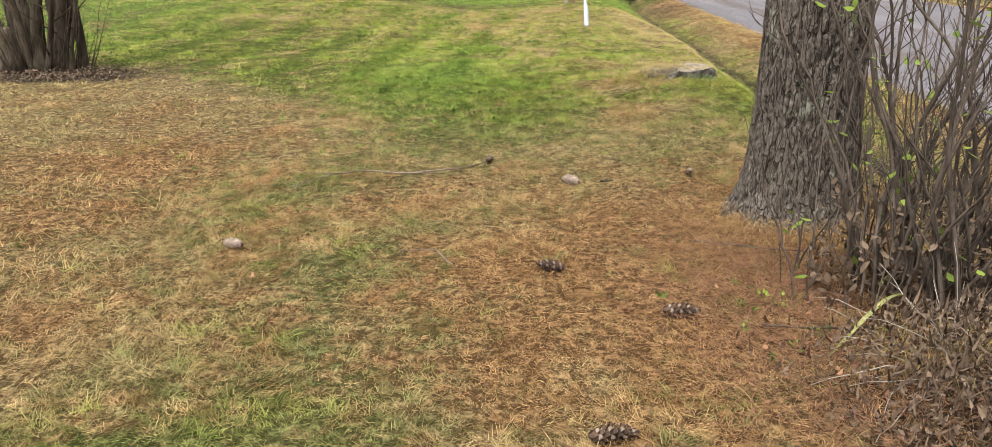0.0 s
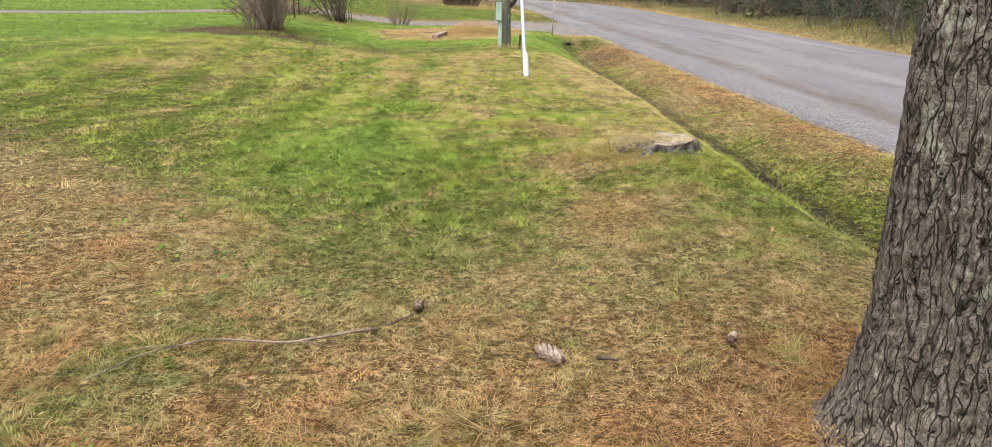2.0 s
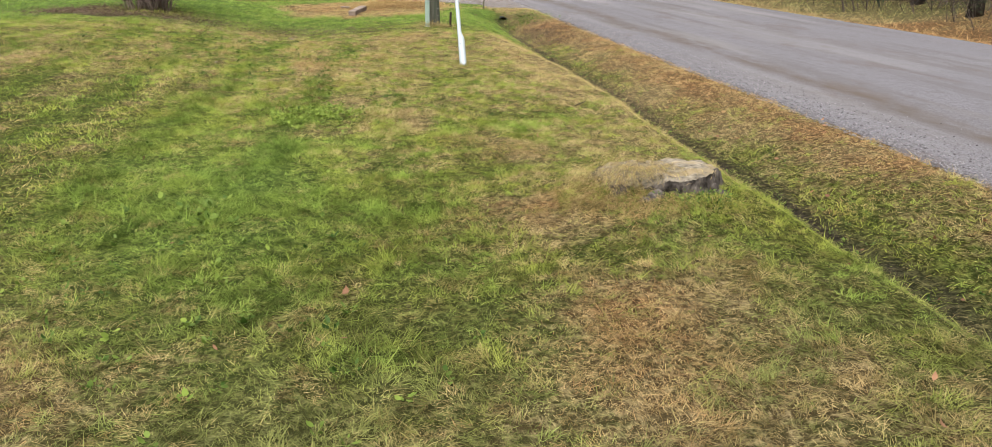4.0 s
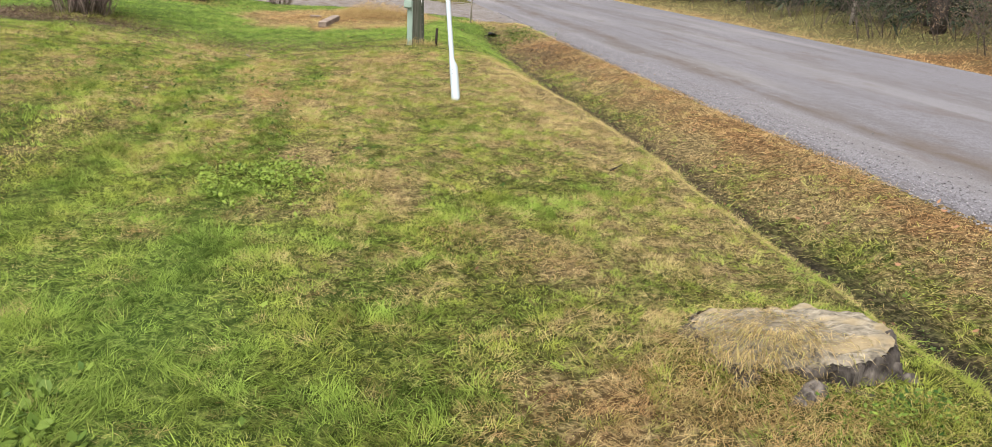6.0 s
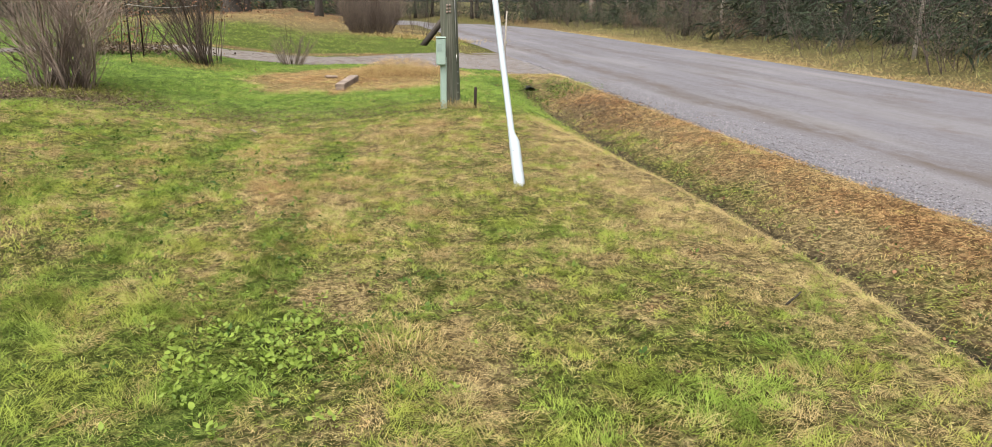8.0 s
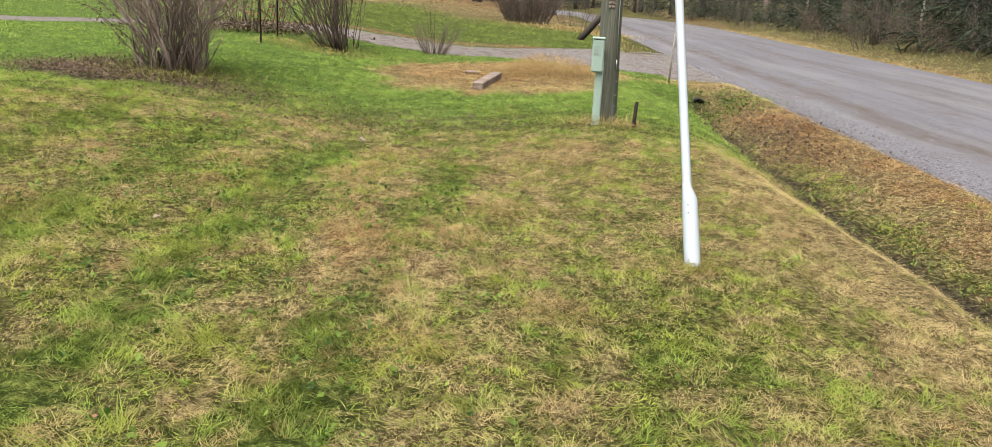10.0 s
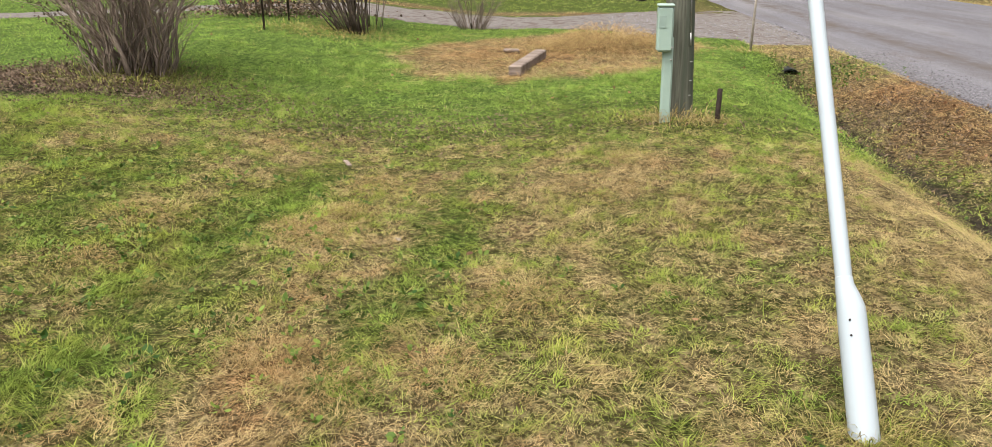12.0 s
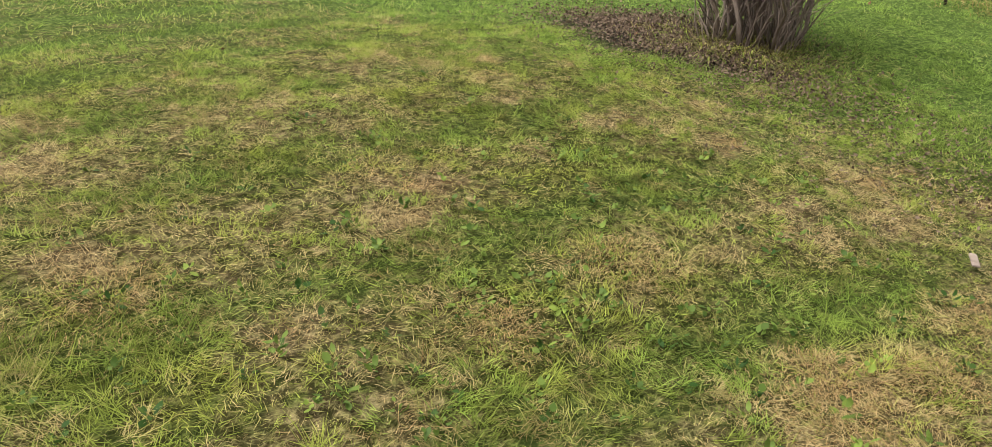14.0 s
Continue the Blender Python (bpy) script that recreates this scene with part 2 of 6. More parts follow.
def bumped(nt, b, height, strength=0.5, distance=0.01):
    n = nt.nodes.new("ShaderNodeBump")
    n.inputs["Strength"].default_value, n.inputs["Distance"].default_value = strength, distance
    nt.links.new(height, n.inputs["Height"])
    nt.links.new(n.outputs[0], b.inputs["Normal"])


def simple(name, dark, light, scale, rough=0.8, stretch=(1, 1, 1), bump=0.4, spread=(0.3, 0.7), speck=None, metal=0.0):
    """A surface of two tones of grain, with a second, larger stain and fine relief."""
    m, nt, b = material(name, rough)
    fine, broad = grain(nt, scale, 6, stretch), grain(nt, scale * 0.13, 3, stretch)
    c = mixed(nt, ramp(nt, fine, *spread), dark, light)
    c = mixed(nt, ramp(nt, broad, 0.35, 0.75), c, tuple(v * 0.72 for v in dark), "MIX") if speck is None else mixed(nt, ramp(nt, broad, 0.52, 0.62), c, speck)
    nt.links.new(c, b.inputs["Base Color"])
    b.inputs["Metallic"].default_value = metal
    bumped(nt, b, fine, bump, 0.6 / scale)
    return m


def varied(name, a, b2, rough=0.7, through_light=0.0):
    """Leaves and twigs: the tone runs from a to b2 from piece to piece."""
    m, nt, b = material(name, rough)
    c = mixed(nt, attribute(nt, "vary"), a, b2)
    nt.links.new(c, b.inputs["Base Color"])
    if through_light:
        t, mx = nt.nodes.new("ShaderNodeBsdfTranslucent"), nt.nodes.new("ShaderNodeMixShader")
        nt.links.new(c, t.inputs[0])
        mx.inputs[0].default_value = through_light
        nt.links.new(b.outputs[0], mx.inputs[1])
        nt.links.new(t.outputs[0], mx.inputs[2])
        nt.links.new(mx.outputs[0], nt.nodes["Material Output"].inputs[0])
    return m


def maths(nt, op, *values):
    n = nt.nodes.new("ShaderNodeMath")
    n.operation = op
    for socket, v in zip(n.inputs, values):
        if isinstance(v, bpy.types.NodeSocket):
            nt.links.new(v, socket)
        else:
            socket.default_value = v
    return n.outputs[0]


def streaks(nt, scale, degrees, narrow=0.13):
    """Noise drawn out along one heading, like flattened blades."""
    co, bend, push = nt.nodes.new("ShaderNodeTexCoord"), nt.nodes.new("ShaderNodeTexNoise"), nt.nodes.new("ShaderNodeVectorMath")
    bend.inputs["Scale"].default_value = 7
    push.operation = "MULTIPLY_ADD"
    push.inputs[1].default_value = (0.10, 0.10, 0)
    nt.links.new(co.outputs["Object"], bend.inputs["Vector"])
    nt.links.new(bend.outputs["Color"], push.inputs[0])
    nt.links.new(co.outputs["Object"], push.inputs[2])
    turn, thin = nt.nodes.new("ShaderNodeMapping"), nt.nodes.new("ShaderNodeMapping")
    turn.inputs["Rotation"].default_value = (0, 0, radians(degrees))
    thin.inputs["Scale"].default_value = (1, narrow, 1)
    n = nt.nodes.new("ShaderNodeTexNoise")
    n.inputs["Scale"].default_value, n.inputs["Detail"].default_value = scale, 2
    nt.links.new(push.outputs[0], turn.inputs[0])
    nt.links.new(turn.outputs[0], thin.inputs[0])
    nt.links.new(thin.outputs[0], n.inputs["Vector"])
    return n.outputs["Fac"]


# the mat of flattened grass and thatch, under the upright blades
M_SOIL, nt, b = material("matted_thatch", 0.9)
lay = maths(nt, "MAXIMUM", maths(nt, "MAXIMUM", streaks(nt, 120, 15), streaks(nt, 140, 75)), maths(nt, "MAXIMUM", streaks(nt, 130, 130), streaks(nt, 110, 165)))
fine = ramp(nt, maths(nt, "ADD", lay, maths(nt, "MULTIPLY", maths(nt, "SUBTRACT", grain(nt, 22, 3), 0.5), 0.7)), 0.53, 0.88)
# tone follows the streaks: near-black gaps paint the shade between flattened blades
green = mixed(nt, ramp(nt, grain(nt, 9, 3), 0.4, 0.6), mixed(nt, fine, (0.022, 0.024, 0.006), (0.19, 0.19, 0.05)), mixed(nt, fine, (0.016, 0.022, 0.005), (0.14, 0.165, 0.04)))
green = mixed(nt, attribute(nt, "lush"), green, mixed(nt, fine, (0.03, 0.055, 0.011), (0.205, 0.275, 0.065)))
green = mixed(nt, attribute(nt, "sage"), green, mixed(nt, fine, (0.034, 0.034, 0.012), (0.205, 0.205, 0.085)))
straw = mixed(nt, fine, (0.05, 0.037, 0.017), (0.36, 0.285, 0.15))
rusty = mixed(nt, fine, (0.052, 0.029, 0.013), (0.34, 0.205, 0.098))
shaded_mud = mixed(nt, fine, (0.012, 0.010, 0.008), (0.09, 0.072, 0.05))
withered = nt.nodes.new("ShaderNodeClamp")
nt.links.new(maths(nt, "MULTIPLY_ADD", maths(nt, "SUBTRACT", attribute(nt, "dry"), grain(nt, 12, 4)), 2.6, 0.5), withered.inputs[0])
c = mixed(nt, withered.outputs[0], green, straw)
reddened = nt.nodes.new("ShaderNodeClamp")
nt.links.new(maths(nt, "MULTIPLY_ADD", maths(nt, "SUBTRACT", attribute(nt, "rust"), grain(nt, 10, 4, (1.1, 0.9, 1))), 2.2, 0.4), reddened.inputs[0])
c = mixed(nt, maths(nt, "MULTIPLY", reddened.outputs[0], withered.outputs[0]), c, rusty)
c = mixed(nt, attribute(nt, "mud_shade"), c, shaded_mud)
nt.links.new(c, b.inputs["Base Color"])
bumped(nt, b, lay, 1.0, 0.02)
b.inputs["Specular IOR Level"].default_value = 0.03

# grass blades: green, straw or rust, blade by blade
M_BLADE, nt, b = material("grass_blade", 0.65)
b.inputs["Specular IOR Level"].default_value = 0.02
v = attribute(nt, "vary")
yellowish = mixed(nt, v, (0.046, 0.057, 0.009), (0.375, 0.42, 0.085))
bluish = mixed(nt, v, (0.034, 0.055, 0.009), (0.285, 0.395, 0.075))
deep = mixed(nt, v, (0.040, 0.075, 0.014), (0.275, 0.395, 0.085))
green = mixed(nt, ramp(nt, grain(nt, 1.6, 3), 0.4, 0.62), yellowish, bluish)
green = mixed(nt, attribute(nt, "lush"), green, deep)
green = mixed(nt, attribute(nt, "sage"), green, mixed(nt, v, (0.062, 0.066, 0.022), (0.30, 0.315, 0.125)))
straw = mixed(nt, v, (0.17, 0.122, 0.046), (0.58, 0.455, 0.23))
rusty = mixed(nt, v, (0.17, 0.090, 0.034), (0.56, 0.36, 0.18))
c = mixed(nt, attribute(nt, "dry"), green, straw)
c = mixed(nt, attribute(nt, "rust"), c, rusty)
nt.links.new(c, b.inputs["Base Color"])
t, mx = nt.nodes.new("ShaderNodeBsdfTranslucent"), nt.nodes.new("ShaderNodeMixShader")
nt.links.new(c, t.inputs[0])
mx.inputs[0].default_value = 0.45
nt.links.new(b.outputs[0], mx.inputs[1])
nt.links.new(t.outputs[0], mx.inputs[2])
nt.links.new(mx.outputs[0], nt.nodes["Material Output"].inputs[0])

# worn tar-and-chip lane with darker wheel tracks
M_ROAD, nt, b = material("worn_lane", 0.9)
fine, mid = grain(nt, 55, 6), grain(nt, 2.4, 5, (1, 0.05, 1))
c = mixed(nt, ramp(nt, fine, 0.25, 0.75), (0.049, 0.047, 0.054), (0.195, 0.186, 0.208))
c = mixed(nt, ramp(nt, grain(nt, 9, 6, (1, 0.6, 1), 0.7), 0.52, 0.72), c, (0.092, 0.087, 0.091))
c = mixed(nt, maths(nt, "MULTIPLY", ramp(nt, mid, 0.48, 0.68), 0.55), c, (0.078, 0.070, 0.068))
c = mixed(nt, maths(nt, "MULTIPLY", ramp(nt, grain(nt, 0.7, 5, (1, 0.12, 1)), 0.5, 0.75), 0.6), c, (0.195, 0.185, 0.191))
place = nt.nodes.new("ShaderNodeSeparateXYZ")
where = nt.nodes.new("ShaderNodeTexCoord")
nt.links.new(where.outputs["Object"], place.inputs[0])
away = maths(nt, "ABSOLUTE", maths(nt, "ADD", maths(nt, "SUBTRACT", place.outputs[0], 5.5), maths(nt, "MULTIPLY", maths(nt, "SUBTRACT", grain(nt, 0.8, 4, (1, 0.3, 1)), 0.5), 1.1)))
c = mixed(nt, maths(nt, "MULTIPLY", ramp(nt, away, 0.42, 0.05), ramp(nt, grain(nt, 5, 5, (1, 0.3, 1)), 0.3, 0.6)), c, (0.082, 0.068, 0.060))
away = maths(nt, "ABSOLUTE", maths(nt, "ADD", maths(nt, "SUBTRACT", place.outputs[0], 8.3), maths(nt, "MULTIPLY", maths(nt, "SUBTRACT", grain(nt, 0.5, 4, (1, 0.3, 1)), 0.5), 1.4)))
c = mixed(nt, maths(nt, "MULTIPLY", maths(nt, "MULTIPLY", ramp(nt, away, 0.40, 0.05), ramp(nt, grain(nt, 4, 5, (1, 0.3, 1)), 0.35, 0.6)), 0.6), c, (0.086, 0.075, 0.07))
c = mixed(nt, maths(nt, "MULTIPLY", ramp(nt, grain(nt, 1.3, 6, (1, 0.35, 1), 0.7), 0.56, 0.68), 0.5), c, (0.085, 0.066, 0.055))
nt.links.new(c, b.inputs["Base Color"])
bumped(nt, b, fine, 0.6, 0.01)

M_DRIVE = simple("gravel_drive", (0.07, 0.06, 0.056), (0.20, 0.18, 0.17), 40, 0.95, speck=(0.085, 0.065, 0.055))
M_STONE = varied("loose_stone", (0.10, 0.096, 0.103), (0.26, 0.25, 0.265), 0.9)
M_BARK, nt, b = material("pine_bark", 0.95)
co, mp = nt.nodes.new("ShaderNodeTexCoord"), nt.nodes.new("ShaderNodeMapping")
warp = nt.nodes.new("ShaderNodeTexNoise")
warp.inputs["Scale"].default_value, warp.inputs["Detail"].default_value = 9, 3
push = nt.nodes.new("ShaderNodeVectorMath")
push.operation = "MULTIPLY_ADD"
push.inputs[1].default_value = (0.055, 0.055, 0.16)
nt.links.new(co.outputs["Object"], warp.inputs["Vector"])
nt.links.new(warp.outputs["Color"], push.inputs[0])
nt.links.new(co.outputs["Object"], push.inputs[2])
mp.inputs["Scale"].default_value = (1, 1, 0.15)
nt.links.new(push.outputs[0], mp.inputs[0])
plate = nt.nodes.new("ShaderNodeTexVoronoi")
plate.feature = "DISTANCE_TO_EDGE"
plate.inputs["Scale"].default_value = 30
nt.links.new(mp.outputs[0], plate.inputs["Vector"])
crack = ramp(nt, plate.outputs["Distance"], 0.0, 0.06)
fine = grain(nt, 70, 6, (1, 1, 0.5))
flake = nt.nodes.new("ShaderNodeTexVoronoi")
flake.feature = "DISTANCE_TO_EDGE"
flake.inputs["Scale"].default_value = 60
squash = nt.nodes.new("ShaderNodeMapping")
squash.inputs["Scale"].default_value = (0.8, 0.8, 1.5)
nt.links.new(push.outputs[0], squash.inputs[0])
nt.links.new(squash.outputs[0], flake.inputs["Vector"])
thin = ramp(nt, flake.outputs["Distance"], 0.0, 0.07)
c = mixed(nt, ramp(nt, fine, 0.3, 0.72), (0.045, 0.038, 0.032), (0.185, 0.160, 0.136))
# plate and flake cracks: darker bark, with crevice shade painted into the colour
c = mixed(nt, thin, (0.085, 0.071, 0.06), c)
c = mixed(nt, ramp(nt, grain(nt, 5, 6, (1, 1, 0.6), 0.75), 0.57, 0.63), c, (0.235, 0.24, 0.195))
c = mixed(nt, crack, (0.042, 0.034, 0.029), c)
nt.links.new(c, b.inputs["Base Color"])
add = nt.nodes.new("ShaderNodeMath")
add.operation = "MULTIPLY_ADD"
add.inputs[1].default_value = 0.25
nt.links.new(fine, add.inputs[0])
nt.links.new(crack, add.inputs[2])
add2 = nt.nodes.new("ShaderNodeMath")
add2.operation = "MULTIPLY_ADD"
add2.inputs[1].default_value = 0.22
nt.links.new(thin, add2.inputs[0])
nt.links.new(add.outputs[0], add2.inputs[2])
bumped(nt, b, add2.outputs[0], 1.0, 0.016)
M_STEM = simple("shrub_stem", (0.085, 0.064, 0.052), (0.33, 0.262, 0.215), 22, 0.9, (1, 1, 0.25), 0.6)
M_LILAC = simple("lilac_stem", (0.16, 0.121, 0.099), (0.47, 0.376, 0.312), 22, 0.9, (1, 1, 0.25), 0.6)
M_OLDSTEM = simple("old_shrub_stem", (0.030, 0.024, 0.017), (0.19, 0.152, 0.110), 26, 0.95, (1, 1, 0.2), 1.0)
M_TWIG = simple("twig", (0.045, 0.034, 0.026), (0.17, 0.13, 0.105), 14, 0.9)
M_TRUNK = simple("far_trunk", (0.03, 0.026, 0.022), (0.10, 0.084, 0.073), 9, 0.95, (1, 1, 0.3))
M_STUMP_TOP = simple("weathered_end_grain", (0.055, 0.047, 0.037), (0.31, 0.272, 0.212), 50, 0.95, (0.35, 1, 1), 1.0, speck=(0.25, 0.20, 0.125))
M_STUMP_BARK = simple("stump_bark", (0.022, 0.018, 0.016), (0.19, 0.165, 0.145), 40, 0.95, (1, 1, 0.3), 0.9)
M_POLE = simple("treated_pole", (0.066, 0.069, 0.053), (0.15, 0.15, 0.12), 60, 0.85, (1, 1, 0.05), 0.5, speck=(0.078, 0.088, 0.066))
M_TIMBER = simple("grey_timber", (0.15, 0.115, 0.095), (0.36, 0.29, 0.245), 40, 0.9, (1, 0.1, 1), 0.6)
M_DECK = simple("weathered_deck", (0.22, 0.195, 0.175), (0.43, 0.39, 0.355), 30, 0.9, (0.2, 1, 1), 0.4)
M_PVC, nt, b = material("white_pipe", 0.35)
c = mixed(nt, ramp(nt, grain(nt, 3, 5), 0.55, 0.8), (0.33, 0.372, 0.405), (0.27, 0.305, 0.33))
nt.links.new(c, b.inputs["Base Color"])
M_PEDESTAL = simple("green_enamel", (0.29, 0.385, 0.335), (0.345, 0.445, 0.39), 8, 0.45, bump=0.05)
M_LABEL = simple("faded_label", (0.27, 0.355, 0.315), (0.315, 0.405, 0.36), 20, 0.6, bump=0.05)
M_IRON = simple("rusty_iron", (0.022, 0.017, 0.015), (0.065, 0.044, 0.036), 40, 0.85)
M_WIRE = simple("galvanised_wire", (0.35, 0.35, 0.34), (0.5, 0.5, 0.48), 30, 0.5, metal=0.6)
M_STAKE = simple("pale_stake", (0.24, 0.21, 0.175), (0.42, 0.38, 0.33), 30, 0.8)
M_PIPE = simple("black_culvert", (0.012, 0.012, 0.012), (0.05, 0.05, 0.05), 20, 0.7)
M_SIDING = simple("mint_siding", (0.13, 0.36, 0.235), (0.17, 0.42, 0.285), 6, 0.6, bump=0.05)
M_PALE = simple("whitewashed_block", (0.62, 0.62, 0.58), (0.75, 0.75, 0.71), 10, 0.8, bump=0.2)
M_ROOF = simple("grey_shingle", (0.06, 0.06, 0.06), (0.13, 0.13, 0.13), 30, 0.9)
M_BLACK = simple("black_metal", (0.012, 0.012, 0.013), (0.03, 0.03, 0.03), 20, 0.5)
M_CONE = simple("cone_scale", (0.035, 0.023, 0.017), (0.13, 0.082, 0.058), 120, 0.85)
M_CONE_TIP = simple("resin_tip", (0.13, 0.10, 0.08), (0.30, 0.245, 0.20), 120, 0.7)
M_CONE_PALE = simple("bleached_scale", (0.16, 0.118, 0.092), (0.45, 0.36, 0.30), 120, 0.85)
M_DEADLEAF = varied("withered_leaf", (0.045, 0.030, 0.021), (0.215, 0.155, 0.108), 0.8, 0.15)
M_RUSTLEAF = varied("russet_leaf", (0.085, 0.043, 0.026), (0.33, 0.18, 0.105), 0.8, 0.2)
M_LEAF = varied("green_leaf", (0.03, 0.07, 0.012), (0.21, 0.285, 0.05), 0.55, 0.3)
M_NEEDLE = varied("conifer_needle", (0.015, 0.024, 0.015), (0.062, 0.08, 0.045), 0.7, 0.15)
M_BRUSHLEAF = varied("brush_leaf", (0.045, 0.047, 0.030), (0.14, 0.145, 0.085), 0.75, 0.2)
M_PALELEAF = simple("pale_dry_leaf", (0.19, 0.15, 0.105), (0.36, 0.30, 0.225), 60, 0.7, bump=0.3)
M_STRAP = simple("strap_leaf", (0.16, 0.17, 0.06), (0.33, 0.32, 0.14), 30, 0.6, (1, 0.2, 1))
M_THICKET = simple("thicket_stem", (0.042, 0.033, 0.027), (0.19, 0.153, 0.126), 30, 0.9, (1, 1, 0.3))
M_GREYTWIG = simple("grey_brush_twig", (0.075, 0.058, 0.052), (0.20, 0.16, 0.145), 5, 0.9)


# ---- mesh helpers ----
class Geo:
    """Vertices and faces of one mesh in the making."""

    def __init__(self):
        self.v, self.f, self.s = [], [], []

    def tube(self, pts, radii, sides=6, cap=True, slot=0):
        pts = [Vector(p) for p in pts]
        ref = Vector((0.31, 0.87, 0.12)).normalized()
        start = len(self.v)
        for i, p in enumerate(pts):
            d = (pts[min(i + 1, len(pts) - 1)] - pts[max(i - 1, 0)]).normalized()
            a = d.cross(ref)
            a = (a if a.length > 1e-3 else d.cross(Vector((1, 0, 0)))).normalized()
            c = d.cross(a)
            for k in range(sides):
                w = 2 * math.pi * k / sides
                self.v.append(tuple(p + (a * math.cos(w) + c * math.sin(w)) * radii[i]))
        for i in range(len(pts) - 1):
            for k in range(sides):
                q, r = start + i * sides, (k + 1) % sides
                self.f.append((q + k, q + r, q + sides + r, q + sides + k))
                self.s.append(slot)
        if cap:
            self.f += [tuple(start + k for k in reversed(range(sides))), tuple(start + (len(pts) - 1) * sides + k for k in range(sides))]
            self.s += [slot, slot]

    def box(self, cx, cy, cz, sx, sy, sz, m=None, chamfer=0.0, slot=0):
        """A box with chamfered upright edges and a lifted rim, centred at cx, cy with its foot at cz."""
        h = min(chamfer, sx * 0.4, sy * 0.4, sz * 0.4)
        x, y = sx / 2, sy / 2
        ring = [(-x + h, -y), (x - h, -y), (x, -y + h), (x, y - h), (x - h, y), (-x + h, y), (-x, y - h), (-x, -y + h)] if h else [(-x, -y), (x, -y), (x, y), (-x, y)]
        n, start = len(ring), len(self.v)
        k = 1 - h / max(x, 1e-6), 1 - h / max(y, 1e-6)
        rows = [(0, 1, 1), (sz, 1, 1)] if not h else [(0, *k), (h, 1, 1), (sz - h, 1, 1), (sz, *k)]
        for z, kx, ky in rows:
            for px, py in ring:
                p = Vector((px * kx, py * ky, z))
                p = (m @ p) if m else p
                self.v.append((p.x + cx, p.y + cy, p.z + cz))
        for i in range(len(rows) - 1):
            for j in range(n):
                a = start + i * n
                self.f.append((a + j, a + (j + 1) % n, a + n + (j + 1) % n, a + n + j))
                self.s.append(slot)
        self.f += [tuple(start + j for j in reversed(range(n))), tuple(start + (len(rows) - 1) * n + j for j in range(n))]
        self.s += [slot, slot]

    def mesh(self, name, mats, shade=True):
        me = bpy.data.meshes.new(name)
        me.from_pydata(self.v, [], self.f)
        for m in mats:
            me.materials.append(m)
        if len(mats) > 1:
            me.polygons.foreach_set("material_index", self.s)
        if shade:
            me.polygons.foreach_set("use_smooth", [True] * len(self.f))
        me.update()
        return me


def part(name, geo, mats, parent=None, label="", shade=True):
    """One mesh object, under a thing or under a part."""
    mats = mats if isinstance(mats, (list, tuple)) else [mats]
    ob = new(name, geo if isinstance(geo, bpy.types.Mesh) else geo.mesh(name, mats, shade))
    if parent:
        ob.parent = parent
    return tagged(ob, label)


def thing(name, place, label, category, group="", kind="", turn=0.0):
    """An Empty at the foot of a thing, under which its parts stand."""
    ob = new(name)
    ob.empty_display_size = 0.1
    ob.matrix_world = pose(*place, 0, 0, turn)
    return tagged(ob, label, category, group, kind)


def array_mesh(name, verts, tris, mat, **attrs):
    """A mesh from arrays of corners and faces (each row of tris is one face), with float attributes on its points."""
    me = bpy.data.meshes.new(name)
    n, k = tris.shape
    me.vertices.add(len(verts))
    me.vertices.foreach_set("co", np.ascontiguousarray(verts, np.float32).ravel())
    me.loops.add(n * k)
    me.loops.foreach_set("vertex_index", np.ascontiguousarray(tris, np.int32).ravel())
    me.polygons.add(n)
    me.polygons.foreach_set("loop_start", np.arange(0, n * k, k, dtype=np.int32))
    me.materials.append(mat)
    for key, values in attrs.items():
        a = me.attributes.new(key, "FLOAT", "POINT")
        a.data.foreach_set("value", np.ascontiguousarray(values, np.float32))
    me.update(calc_edges=True)
    return me


def kites(name, p, d, side, length, width, droop, mat, belly=0.45, **attrs):
    """Many narrow leaves of two triangles each: from p along d, bent by droop in the upper half."""
    n = len(p)
    L, W = length[:, None], width[:, None]
    mid = p + d * L * belly
    v = np.empty((n, 4, 3))
    v[:, 0], v[:, 1], v[:, 2] = p, mid + side * W / 2, mid - side * W / 2
    v[:, 3] = p + d * L
    v[:, 3, 2] -= droop
    base = np.arange(n)[:, None] * 4
    t = np.concatenate([base + [0, 2, 1], base + [1, 2, 3]], 1).reshape(-1, 3)
    return array_mesh(name, v.reshape(-1, 3), t, mat, **{k: np.repeat(a, 4) for k, a in attrs.items()})


def unit(v):
    return v / np.maximum(np.linalg.norm(v, axis=1, keepdims=True), 1e-9)


rng = np.random.default_rng(7)

# ---- the ground: one sheet to the horizon ----
def axis(lo, hi, step, reach):
    inner = np.arange(lo, hi + step / 2, step)
    g, out = step, []
    while sum(out) < reach:
        g *= 1.35
        out.append(g)
    o = np.cumsum(out)
    return np.concatenate([lo - o[::-1], inner, hi + o])


gx, gy = axis(-13.0, 13.0, 0.12, 1500), axis(-4.0, 31.0, 0.16, 1500)
X, Y = np.meshgrid(gx, gy)
Z = ground(X, Y)
dry, rust, mud_shade = turf(X, Y)
nx, ny = len(gx), len(gy)
i = (np.arange(ny - 1)[:, None] * nx + np.arange(nx - 1)[None, :]).ravel()
me = array_mesh("ground", np.stack([X.ravel(), Y.ravel(), Z.ravel()], 1), np.stack([i, i + 1, i + nx + 1, i + nx], 1), M_SOIL, dry=dry.ravel(), rust=rust.ravel(), mud_shade=mud_shade.ravel(), lush=lushness(X, Y).ravel(), sage=sageness(X, Y).ravel())
